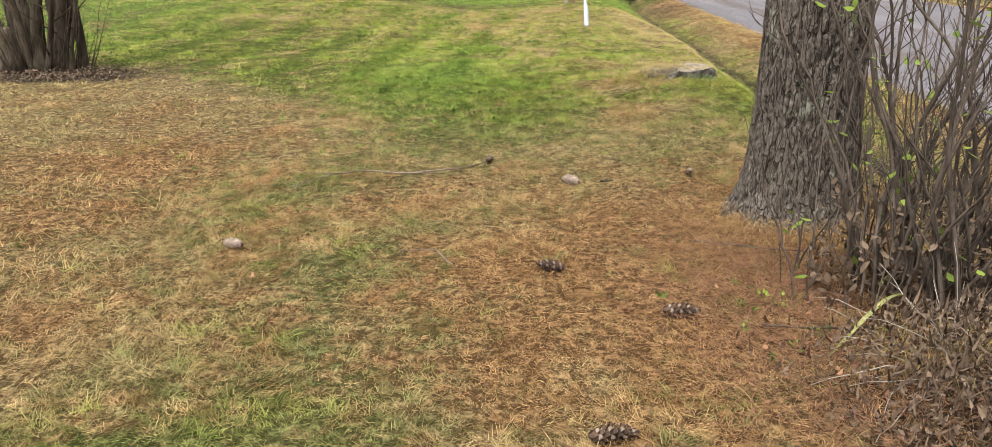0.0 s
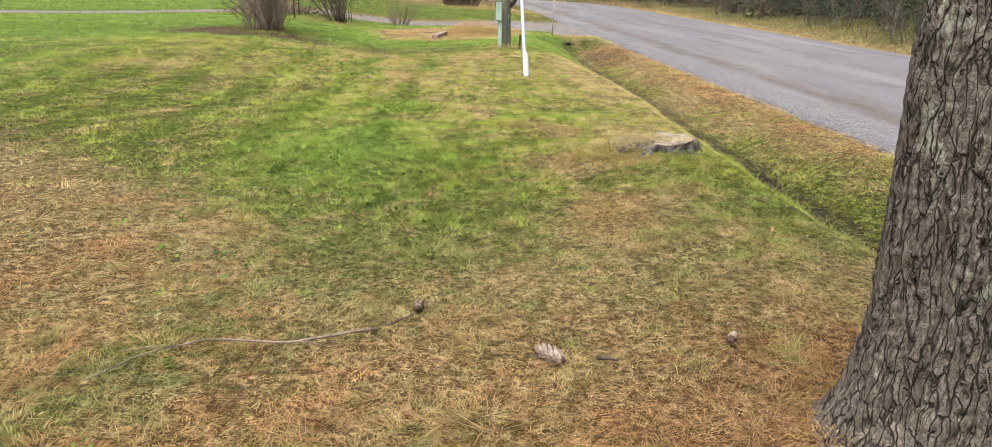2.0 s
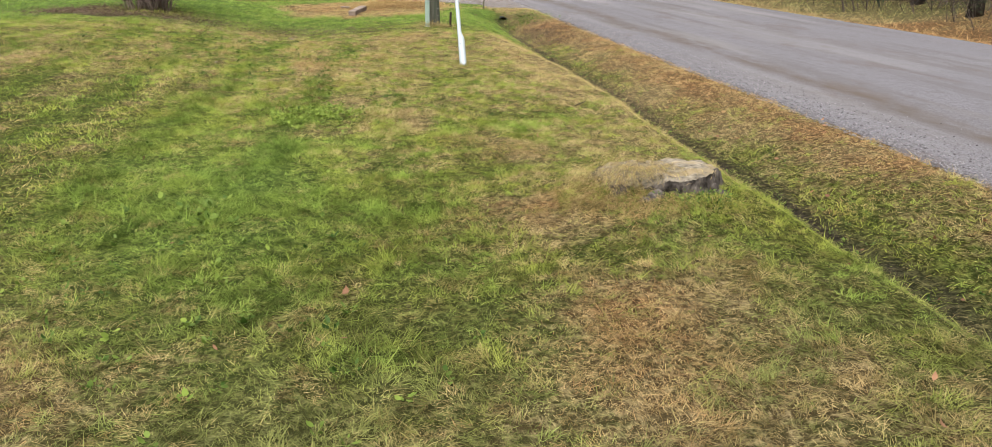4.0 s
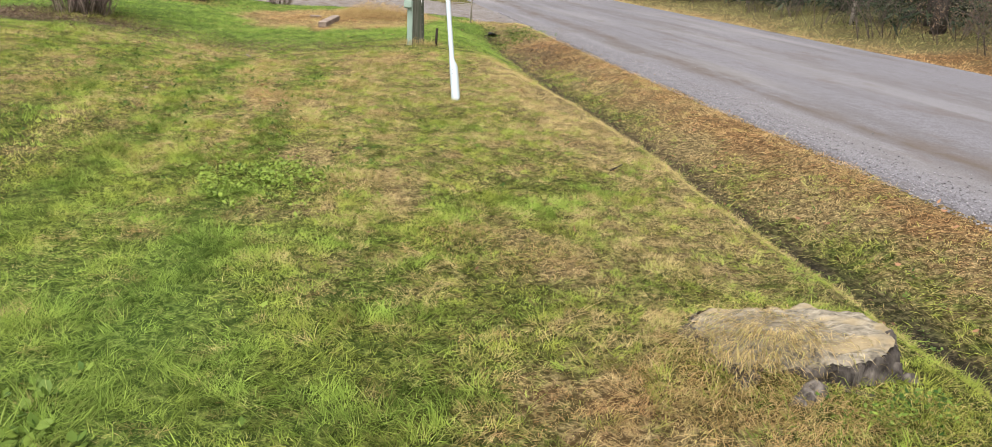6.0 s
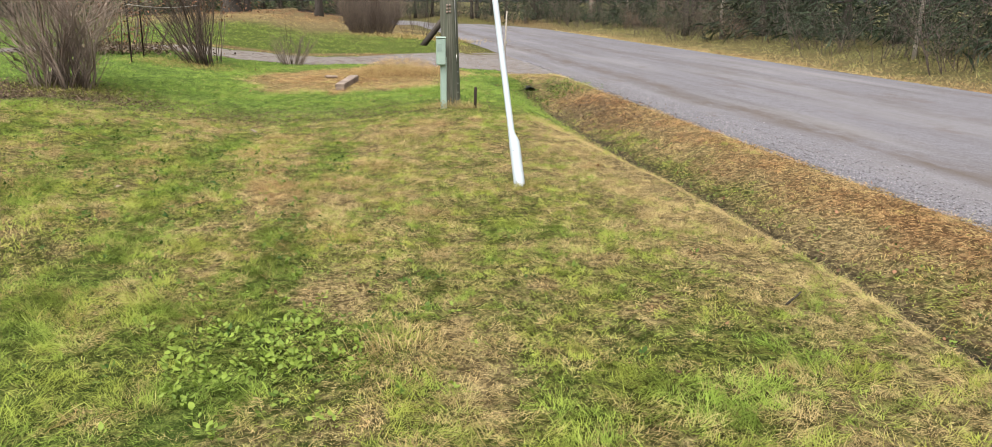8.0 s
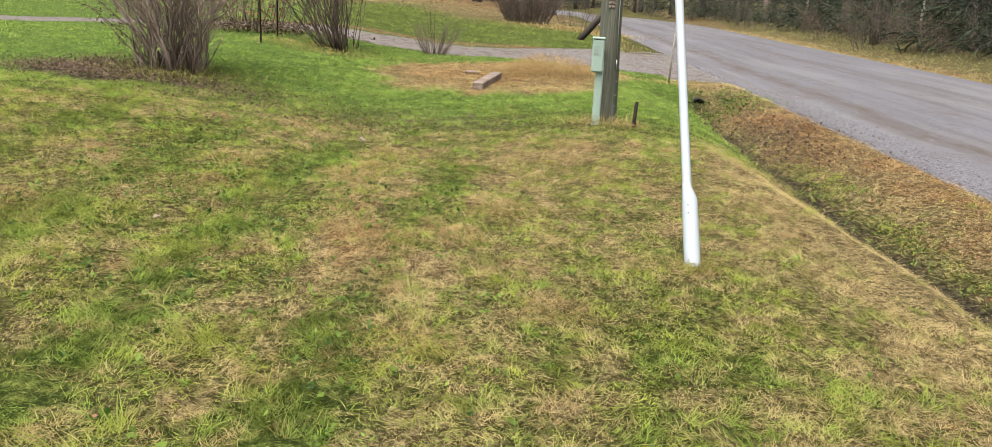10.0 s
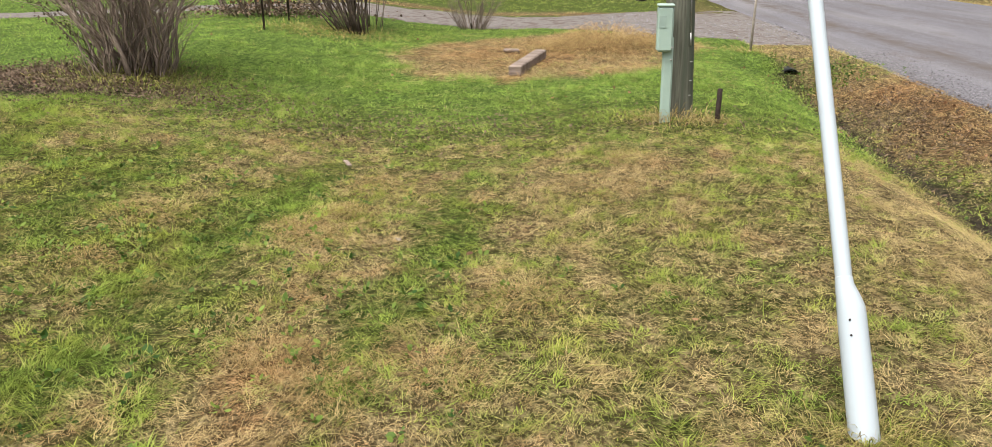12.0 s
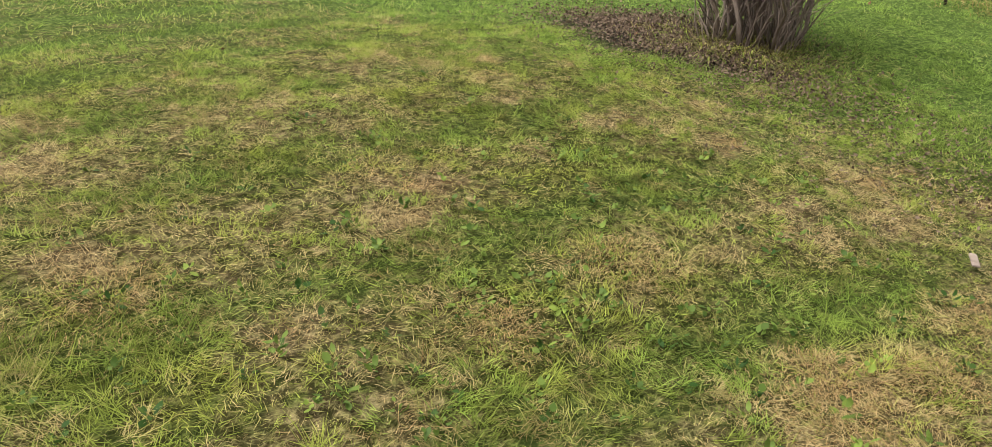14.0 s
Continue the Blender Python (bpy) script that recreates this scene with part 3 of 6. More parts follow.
me.polygons.foreach_set("use_smooth", [True] * len(me.polygons))
tagged(new("ground", me), "patchy autumn lawn soil with thatch and a roadside ditch", "ground", kind="structure")


def strip(name, xs, ys, lift, mat, shift=None):
    """A surface laid a little above the ground, over the grid of xs and ys."""
    X, Y = np.meshgrid(np.array(xs, float), np.array(ys, float))
    X = X + (shift(Y) if shift else 0)
    Z = ground(X, Y) + lift(X, Y)
    nx, ny = len(xs), len(ys)
    i = (np.arange(ny - 1)[:, None] * nx + np.arange(nx - 1)[None, :]).ravel()
    me = array_mesh(name, np.stack([X.ravel(), Y.ravel(), Z.ravel()], 1), np.stack([i, i + 1, i + nx + 1, i + nx], 1), mat)
    me.polygons.foreach_set("use_smooth", [True] * len(me.polygons))
    return me


def road_lift(x, y):
    e = np.minimum(x - bend_x(y) - 4.35 - 0.12 * fbm(x * 0 + 3, y / 0.8, 51), 11.25 + 0.15 * fbm(x * 0 + 9, y / 0.9, 52) - (x - bend_x(y)))
    return np.where(e > 0, 0.018, -0.05 + 0.0 * e)


road = new("road", strip("road", np.concatenate([np.arange(4.0, 5.0, 0.06), np.arange(5.0, 10.6, 0.4), np.arange(10.8, 11.7, 0.1)]), np.concatenate([np.arange(-12, 3, 0.6), np.arange(3, 34, 0.16), np.arange(34, 95, 0.8)]), road_lift, M_ROAD, bend_x))
tagged(road, "worn grey tar-and-chip country lane with darker wheel tracks", "road", kind="structure")


def drive_lift(x, y):
    mid = 31.1 + 0.8 * np.exp(-((x + 7.5) / 3.0) ** 2) - 0.33 * np.clip(-x - 9.5, 0, 12)
    mid = mid + 0.8 * smooth(1.5, 4.4, x)
    half = 0.95 + 0.45 * smooth(-6, -2, x) + 2.4 * smooth(-0.5, 4.0, x)
    e = half + 0.25 * fbm(x / 0.7, y / 0.7, 61) - np.abs(y - mid)
    return np.where(e > 0, 0.014, -0.06)


drive = new("driveway", strip("driveway", np.arange(-19, 4.6, 0.13), np.arange(26.5, 37.0, 0.11), drive_lift, M_DRIVE))
tagged(drive, "narrow grey gravel driveway joining the lane", "driveway", kind="structure")


# ---- turf ----
def on_hard(x, y):
    return (road_lift(x, y) > 0) | ((drive_lift(x, y) > 0) & (x > -19) & (x < 4.6) & (y > 26.5) & (y < 37))


def spikes(name, p, d, side, length, width, mat, **attrs):
    """Many straws of one triangle each."""
    n = len(p)
    v = np.empty((n, 3, 3))
    half = side * width[:, None] / 2
    v[:, 0], v[:, 1], v[:, 2] = p - half, p + half, p + d * length[:, None]
    return array_mesh(name, v.reshape(-1, 3), np.arange(n * 3).reshape(-1, 3), mat, **{k: np.repeat(a, 3) for k, a in attrs.items()})


def grass(name, x0, x1, y0, y1, count, tall, wide, label, straws=False):
    """Turf over one stretch of ground: combed blades in tufts, or a flat layer of loose straws."""
    x, y = rng.uniform(x0 - 0.3, x1 + 0.3, count), rng.uniform(y0 - 0.3, y1 + 0.3, count)
    border = np.minimum(np.minimum(x - x0, x1 - x), np.minimum(y - y0, y1 - y)) + 0.3
    clump = 0.5 * fbm(x / 0.12, y / 0.12, 91, 2) + 0.8 * fbm(x / 0.34, y / 0.34, 95, 2)
    keep = (rng.random(count) < np.clip(0.82 + 0.8 * clump, 0.5, 1) * smooth(0.0, 0.6, border)) & ~on_hard(x, y)
    x, y, clump = x[keep], y[keep], clump[keep]
    dry, rust, mud_shade = turf(x, y)
    if straws:
        dry = np.clip(dry * 0.9 + 0.12, 0, 1)
    keep = rng.random(len(x)) > mud_shade * 0.9
    x, y, clump, dry, rust = x[keep], y[keep], clump[keep], dry[keep], rust[keep]
    n = len(x)
    # tufts: each a hand across, leaning its own way, and mostly withering together
    span = 0.085 if wide < 0.007 else 0.16
    f1, f2, cell = worley(x / span + 0.9 * fbm(x / 0.11, y / 0.11, 161, 2), y / span + 0.9 * fbm(x / 0.11, y / 0.11, 163, 2), 171)
    heart = smooth(0.0, 0.5, f2 - f1)
    other = (cell * 7.31) % 1.0
    luck = np.clip(0.5 + 0.7 * (cell - 0.5) + 0.6 * fbm(x / 0.09, y / 0.09, 141, 2) + rng.normal(0, 0.10, n), 0, 1)
    crisp = 2.6 if wide < 0.01 else 1.3
    is_dry = np.clip((dry - luck) * crisp + 0.5, 0, 1)
    luck = np.clip(0.5 + 1.15 * fbm(x / 0.09, y / 0.09, 151, 2) + rng.normal(0, 0.12, n), 0, 1)
    is_rust = np.clip((rust - luck) * 3 + 0.3, 0, 1) * np.clip(is_dry + 0.1, 0, 1)
    turn = 2 * np.pi * (other + 0.8 * fbm(x / 0.12, y / 0.12, 111, 2)) + rng.normal(0, 1.4 if straws else 0.8, n)
    up = np.clip(rng.normal(0.22 if straws else 0.58, 0.35, n) - 0.30 * is_dry + 0.6 * clump, 0.03, 1.5)
    d = unit(np.stack([np.cos(turn), np.sin(turn), up], 1))
    side = unit(np.stack([-np.sin(turn), np.cos(turn), rng.normal(0, 0.4, n)], 1))
    L = tall * rng.gamma(7, 1 / 7, n) * np.clip(1.0 + 1.8 * clump, 0.55, 1.7) * (0.6 + 0.6 * heart) * (1 - 0.10 * is_dry)
    # longer, lank grass west of the stump
    lank = np.clip(spot(x, y, -1.4, 10.3, 0.9, 2.4) + 0.8 * spot(x, y, -1.6, 13.6, 0.5, 1.2) + 0.6 * spot(x, y, -2.6, 16.4, 0.8, 0.6), 0, 1) * (1 - is_dry)
    L = L * (1 + 0.55 * lank)
    W = wide * rng.uniform(0.6, 1.35, n) * (1 - 0.38 * is_dry)
    z = ground(x, y) - 0.004 + (0.03 if straws else 0.015) * rng.random(n) * np.clip(is_dry + 0.4 * straws, 0, 1)
    vary = rng.normal(0.54, 0.13, n) + 0.3 * fbm(x / 0.3, y / 0.3, 131) + 1.1 * fbm(x / 0.05, y / 0.05, 137, 2) + 0.55 * (((cell * 13.7) % 1.0) - 0.5)
    vary = vary + 0.20 * smooth(8, 12.5, y) - 0.05 * smooth(6, 4, y) + 0.05 * smooth(10.5, 11.5, x) + 0.13 * smooth(2.7, 3.0, x) * smooth(5, 4.6, x) + 0.16 * smooth(31, 34, y) * smooth(4, 2, x) - 0.10 * spot(x, y, -0.8, 9.5, 1.8, 1.6)
    vary = np.clip(vary + (2.1 - 0.9 * smooth(14.5, 17, y)) * (0.07 * mown(x - 0.32, y) - 0.15 * mown(x, y)), 0, 1)
    p = np.stack([x, y, z], 1)
    if straws or wide < 0.0031 or wide > 0.0075:
        me = spikes(name, p, d, side, L, W, M_BLADE, dry=is_dry, rust=is_rust, vary=vary, lush=lushness(x, y), sage=sageness(x, y))
    else:
        me = kites(name, p, d, side, L, W, L * rng.uniform(0.05, 0.4, n) * d[:, 2], M_BLADE, dry=is_dry, rust=is_rust, vary=vary, lush=lushness(x, y), sage=sageness(x, y))
    return tagged(new(name, me), label, "grass", kind="stuff")


grass("lawn_grass", -2.2, 2.75, 1.7, 20.5, 300000, 0.050, 0.0036, "short mown lawn grass, patchy green and straw")
grass("lawn_grass", -2.0, 2.6, 2.0, 20.2, 560000, 0.042, 0.0030, "fine short undergrowth of the mown lawn")
grass("dry_straw", -2.2, 2.75, 1.7, 20.5, 420000, 0.044, 0.0026, "loose dry straw and needles matted in the lawn", True)
grass("dry_straw", -2.6, 2.3, 22.6, 29.2, 60000, 0.085, 0.006, "bleached dead grass round the timber", True)
grass("lawn_grass", -7.0, -2.2, 15.5, 22.4, 230000, 0.046, 0.0030, "mown lawn grass with weeds and dry tufts")
grass("lawn_grass", -4.0, 2.6, 20.0, 24.5, 110000, 0.042, 0.0031, "fine green lawn grass beside the pole", True)
grass("dry_straw", -5.6, -2.2, 15.5, 21.5, 120000, 0.055, 0.0032, "loose dry straw matted in the lawn", True)
grass("lawn_grass", -8.0, -2.2, 3.0, 15.5, 170000, 0.045, 0.0078, "green lawn grass with dry patches")
grass("lawn_grass", -13.0, -5.6, 12.5, 30.0, 110000, 0.05, 0.009, "green lawn grass with dry patches")
grass("lawn_grass", -5.6, 3.0, 20.5, 27.5, 100000, 0.042, 0.0076, "bright green lawn grass beside the drive")
grass("dry_straw", 2.75, 4.6, 4.5, 25.5, 120000, 0.048, 0.0036, "loose dry straw matted in the verge", True)
grass("verge_grass", 2.75, 4.6, 4.5, 25.5, 130000, 0.05, 0.0050, "rust-brown dry verge grass between ditch and lane")
grass("verge_grass", 2.75, 4.6, 25.5, 29.0, 22000, 0.05, 0.0062, "patchy dry grass by the drive's mouth")
grass("lawn_grass", -19.0, 4.0, 27.0, 56.0, 120000, 0.05, 0.012, "green lawn grass beyond the drive")
grass("verge_grass", 11.0, 15.5, 8.0, 60.0, 36000, 0.12, 0.018, "dry tall verge grass below the woods")


# ---- builders of plants and loose things ----
def wander(p, d, length, steps, r, bend=0.18, rise=0.1):
    """A crooked line from p along d."""
    pts, p, d = [Vector(p)], Vector(p), Vector(d).normalized()
    for _ in range(steps):
        d = (d + Vector((r.uniform(-bend, bend), r.uniform(-bend, bend), r.uniform(-bend, bend) * 0.6 + rise))).normalized()
        p = p + d * (length / steps)
        pts.append(p.copy())
    return pts


def twiggy_stem(geo, r, p, d, length, thick, twigs, sub=2, sides=6, bend=0.14, reach=0.35, low=0.3, stout=(0.3, 0.55), rise=0.04):
    """One stem with its forks and twigs. Returns the twig tips."""
    pts = wander(p, d, length, 8, r, bend, rise)
    geo.tube(pts, [thick * (1 - 0.72 * i / 8) for i in range(9)], sides)
    tips = [pts[-1]]
    for _ in range(twigs):
        k = r.randint(max(1, int(8 * low)), 8)
        w = r.uniform(0, 2 * math.pi)
        td = (pts[k] - pts[k - 1]).normalized() + Vector((math.cos(w), math.sin(w), r.uniform(-0.2, 0.7))) * r.uniform(0.5, 1.1)
        tl = length * reach * r.uniform(0.4, 1.2)
        tp = wander(pts[k], td, tl, 5, r, 0.25, 0.05)
        tr = max(0.0016, thick * (1 - 0.72 * k / 8) * r.uniform(*stout))
        geo.tube(tp, [tr * (1 - 0.13 * i) for i in range(6)], 4, False)
        tips.append(tp[-1])
        for _ in range(sub):
            j = r.randint(1, 5)
            w = r.uniform(0, 2 * math.pi)
            sd = (tp[j] - tp[j - 1]).normalized() + Vector((math.cos(w), math.sin(w), r.uniform(-0.3, 0.6))) * 0.9
            sp = wander(tp[j], sd, tl * r.uniform(0.25, 0.6), 3, r, 0.3, 0.03)
            geo.tube(sp, [tr * 0.6, tr * 0.5, tr * 0.4, tr * 0.3], 3, False)
            tips.append(sp[-1])
    return tips


def leaves(name, p, heading, tilt, length, width, mat, vary, curl=0.15):
    """Many leaves of four triangles each, lying out from p along heading, raised by tilt."""
    n = len(p)
    d = np.stack([np.cos(heading) * np.cos(tilt), np.sin(heading) * np.cos(tilt), np.sin(tilt)], 1)
    roll = rng.normal(0, 0.35, n)
    flat = np.stack([-np.sin(heading), np.cos(heading), np.zeros(n)], 1)
    nor = np.cross(d, flat)
    side = flat * np.cos(roll)[:, None] + nor * np.sin(roll)[:, None]
    up = np.cross(d, side)
    L, W, C = length[:, None], width[:, None], (length * curl * rng.uniform(-0.4, 1.6, n))[:, None]
    v = np.empty((n, 6, 3))
    v[:, 0] = p
    v[:, 1], v[:, 2] = p + d * L * 0.32 + side * W * 0.42 - up * C * 0.3, p + d * L * 0.32 - side * W * 0.42 - up * C * 0.3
    v[:, 3], v[:, 4] = p + d * L * 0.68 + side * W * 0.45, p + d * L * 0.68 - side * W * 0.45
    v[:, 5] = p + d * L + up * C
    base = np.arange(n)[:, None] * 6
    t = np.concatenate([base + [0, 2, 1], base + [1, 2, 4], base + [1, 4, 3], base + [3, 4, 5]], 1).reshape(-1, 3)
    return array_mesh(name, v.reshape(-1, 3), t, mat, vary=np.repeat(vary, 6))


def litter(name, x, y, size, mat, label, kind="stuff", lift=0.02):
    n = len(x)
    p = np.stack([x, y, ground(x, y) + rng.uniform(0.2, 1.0, n) * lift], 1)
    L = size * rng.uniform(0.6, 1.5, n)
    me = leaves(name, p, rng.uniform(0, 6.28, n), rng.normal(0.15, 0.35, n), L, L * rng.uniform(0.4, 0.75, n), mat, rng.random(n), 0.3)
    return tagged(new(name, me), label, "leaves", kind=kind)


def bare_shrub(place, r, stems, base_r, height, splay, thick, twigs, label, sub=2, lean=(0, 0), reach=0.35, mat=None, low=0.3, bend=0.16, stout=(0.3, 0.55), rise=0.04):
    """A leafless shrub: an Empty with every stem under it."""
    ob = thing("bare_shrub", (place[0], place[1], gz(*place)), label, "shrub")
    for _ in range(stems):
        w, q = r.uniform(0, 2 * math.pi), math.sqrt(r.random())
        bx, by = math.cos(w) * q * base_r, math.sin(w) * q * base_r
        out = splay * (0.25 + 0.75 * q) * r.uniform(0.5, 1.2)
        d = (math.cos(w) * out + lean[0], math.sin(w) * out + lean[1], 1)
        g = Geo()
        foot = gz(place[0] + bx, place[1] + by) - gz(*place) - 0.03
        twiggy_stem(g, r, (bx, by, foot), d, height * r.uniform(0.7, 1.15), thick * r.uniform(0.55, 1.35), twigs, sub, reach=reach, low=low, bend=bend, stout=stout, rise=rise)
        part("stem", g, mat or M_STEM, ob)
    return ob


def thin_stem(geo, r, p, d, length, thick, twigs):
    """A stem of few faces, for far brush. Returns the tips."""
    pts = wander(p, d, length, 4, r, 0.22, 0.03)
    geo.tube(pts, [thick * (1 - 0.18 * i) for i in range(5)], 3, False)
    tips = [pts[-1]]
    for _ in range(twigs):
        k = r.randint(1, 4)
        w = r.uniform(0, 6.28)
        tp = wander(pts[k], (pts[k] - pts[k - 1]).normalized() + Vector((math.cos(w), math.sin(w), r.uniform(-0.2, 0.7))), length * r.uniform(0.2, 0.45), 2, r, 0.3, 0.03)
        geo.tube(tp, [thick * 0.45, thick * 0.35, thick * 0.2], 3, False)
        tips += tp[1:]
    return tips


# ---- the pine beside the ditch ----
def bark_trunk(name, place, height, radius, flare, lobes, rows, cols, seed, plate=(0.045, 0.15), depth=0.02):
    z = np.concatenate([np.linspace(-0.12, 2.0, rows), np.linspace(2.2, height, 24)])
    th = np.linspace(0, 2 * np.pi, cols, endpoint=False) + 0.9
    T, Zg = np.meshgrid(th, z)
    r = radius * (1 - 0.55 * np.clip(Zg - 0.5, 0, None) / height)
    lobe = sum(a * np.maximum(0, np.cos((T - c) / 2)) ** k for c, a, k in lobes)
    r = r + flare * np.exp(-np.clip(Zg, 0, None) / 0.24) * 0.55 + 0.72 * lobe * np.exp(-np.clip(Zg + 0.02, 0, None) / 0.15)
    u = T * radius / plate[0] + 2.0 * fbm(T * 3, Zg * 3.5, seed + 1) + 0.5 * fbm(T * 14, Zg * 14, seed + 8)
    w = Zg / plate[1] + 0.5 * fbm(T * 6, Zg * 5, seed + 2)
    n1, n2 = vnoise(u, w, seed), vnoise(u * 1.7 + 7, w * 2.4 + 3, seed + 3)
    f1, f2, cell = worley(u * 0.9, Zg / 0.055, seed + 5)
    ridge = np.clip(np.abs(n1 - 0.5) / 0.11, 0, 1) ** 0.8
    plates = ridge * (0.55 + 0.45 * np.clip(np.abs(n2 - 0.5) / 0.10, 0, 1)) + 0.10 * np.clip((f2 - f1) / 0.3, 0, 1) * ridge + 0.12 * cell * ridge
    r = r + depth * (plates - 0.75) * smooth(9.0, 2.5, Zg) + 0.05 * fbm(T * 5, Zg * 9, seed + 12) * np.exp(-np.clip(Zg, 0, None) / 0.25) + 0.012 * fbm(T * 22, Zg * 30, seed + 13)
    V = np.stack([r * np.cos(T), r * np.sin(T), Zg], -1).reshape(-1, 3)
    n, m = len(z), cols
    a = (np.arange(n - 1)[:, None] * m + np.arange(m)[None, :]).ravel()
    b2 = (np.arange(n - 1)[:, None] * m + (np.arange(m)[None, :] + 1) % m).ravel()
    me = array_mesh(name, V, np.stack([a, b2, b2 + m, a + m], 1), M_BARK)
    me.polygons.foreach_set("use_smooth", [True] * len(me.polygons))
    return me


PINE = (1.58, 4.79)
pine = thing("pine_tree", (*PINE, gz(*PINE)), "mature pine with deeply furrowed grey-brown bark and flared roots", "tree")
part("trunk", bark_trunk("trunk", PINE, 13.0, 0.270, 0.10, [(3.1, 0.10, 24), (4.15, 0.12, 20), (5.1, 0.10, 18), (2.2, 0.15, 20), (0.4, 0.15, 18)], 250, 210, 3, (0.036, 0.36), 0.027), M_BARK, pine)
r = random.Random(4)
needles = []
for k in range(26):
    g = Geo()
    w, h = r.uniform(0, 6.28), r.uniform(5.0, 12.6)
    tips = twiggy_stem(g, r, (0, 0, h), (math.cos(w), math.sin(w), 0.15), r.uniform(1.6, 3.2) * (1.25 - h / 15), 0.045, 4, 1, bend=0.12)
    part("limb", g, M_TRUNK, pine)
    needles += tips
tips = np.repeat(np.array([tuple(t) for t in needles]), 12, 0)
n = len(tips)
me = kites("crown", tips + rng.normal(0, 0.12, (n, 3)), unit(rng.normal(0, 1, (n, 3)) + [0, 0, 0.4]), unit(rng.normal(0, 1, (n, 3))), rng.uniform(0.12, 0.24, n), np.full(n, 0.04), np.zeros(n), M_NEEDLE, vary=rng.random(n))
tagged(part("crown", me, M_NEEDLE, pine), kind="stuff")

# ---- shrub thicket in front of the pine ----
r = random.Random(11)
THICKET = (1.78, 3.66)
near = thing("shrub_thicket", (*THICKET, gz(*THICKET)), "thicket of crooked bare grey-brown stems beside the pine", "shrub")


def thicket_stem(bx, by, dx, dy, height, thick, twigs, reach=0.22):
    g = Geo()
    foot = gz(THICKET[0] + bx, THICKET[1] + by) - gz(*THICKET) - 0.03
    pts = wander((bx, by, foot), (dx, dy, 1), height, 12, r, 0.26, 0.10)
    g.tube(pts, [thick * (1.15 - 0.06 * i) * r.uniform(0.9, 1.12) for i in range(13)], 7)
    for _ in range(twigs):
        k = r.randint(3, 12)
        w = r.uniform(0, 2 * math.pi)
        td = (pts[k] - pts[k - 1]).normalized() * 0.8 + Vector((math.cos(w), math.sin(w), r.uniform(-0.1, 0.8))) * 0.8
        tp = wander(pts[k], td, height * reach * r.uniform(0.5, 1.4), 5, r, 0.35, 0.10)
        tr = max(0.0017, thick * r.uniform(0.28, 0.5))
        g.tube(tp, [tr * (1 - 0.13 * i) for i in range(6)], 4, False)
        for _ in range(2):
            j = r.randint(1, 5)
            w = r.uniform(0, 2 * math.pi)
            sp = wander(tp[j], (tp[j] - tp[j - 1]).normalized() + Vector((math.cos(w), math.sin(w), r.uniform(0, 0.6))) * 0.9, r.uniform(0.06, 0.16), 3, r, 0.3, 0.05)
            g.tube(sp, [tr * 0.6, tr * 0.55, tr * 0.45, tr * 0.35], 3, False)
    part("stem", g, M_THICKET, near)


for _ in range(58):
    w, q = r.uniform(0, 2 * math.pi), math.sqrt(r.random())
    bx, by = math.cos(w) * q * 0.44 + 0.06, math.sin(w) * q * 0.30
    thicket_stem(bx, by, bx * 0.25 + r.uniform(-0.10, 0.12), by * 0.3 + r.uniform(-0.08, 0.12), r.uniform(1.1, 2.0), r.uniform(0.005, 0.0105), 6)
for _ in range(34):
    w, q = r.uniform(0, 2 * math.pi), math.sqrt(r.random())
    thicket_stem(math.cos(w) * q * 0.55 - 0.05, math.sin(w) * q * 0.42, r.uniform(-0.25, 0.2), r.uniform(-0.2, 0.15), r.uniform(0.35, 1.1), r.uniform(0.0028, 0.0045), 4, 0.3)
# a long branch leaning out over the pine's face
g = Geo()
lean = [Vector(q) for q in ((-0.02, 0.10, 0.30), (-0.12, 0.12, 0.62), (-0.27, 0.14, 0.90), (-0.42, 0.17, 1.15), (-0.52, 0.2, 1.42))]
g.tube(lean, [0.010, 0.009, 0.008, 0.0065, 0.004], 7)
for k, dx, dz in ((2, -0.16, 0.12), (3, 0.18, 0.16), (3, -0.10, 0.26), (1, 0.2, 0.2)):
    g.tube([lean[k], lean[k] + Vector((dx * 0.5, 0.02, dz * 0.6)), lean[k] + Vector((dx, 0.03, dz))], [0.004, 0.003, 0.002], 5)
part("leaning_branch", g, M_THICKET, near)
n = 150
w, q = rng.uniform(0, 6.28, n), rng.uniform(0.1, 0.62, n)
p = np.stack([q * np.cos(w) - 0.08, q * np.sin(w) * 0.7 - 0.02, rng.uniform(0.10, 1.45, n)], 1)
tagged(part("foliage", leaves("foliage", p, w, rng.normal(0.2, 0.5, n), rng.uniform(0.035, 0.075, n), rng.uniform(0.018, 0.036, n), M_LEAF, 0.35 + 0.65 * rng.random(n)), M_LEAF, near, "few remaining green leaves"), kind="stuff")
n = 900
w, q = rng.uniform(0, 6.28, n), np.sqrt(rng.random(n))
p = np.stack([q * np.cos(w) * 0.5 + 0.02, q * np.sin(w) * 0.36, rng.random(n) ** 1.5 * 0.5], 1)
tagged(part("withered_leaves", leaves("withered_leaves", p, rng.uniform(0, 6.28, n), rng.normal(-0.5, 0.5, n), rng.uniform(0.03, 0.07, n), rng.uniform(0.015, 0.035, n), M_DEADLEAF, 0.15 + 0.6 * rng.random(n), 0.5), M_DEADLEAF, near, "curled grey-brown dead leaves low in the stems"), kind="stuff")
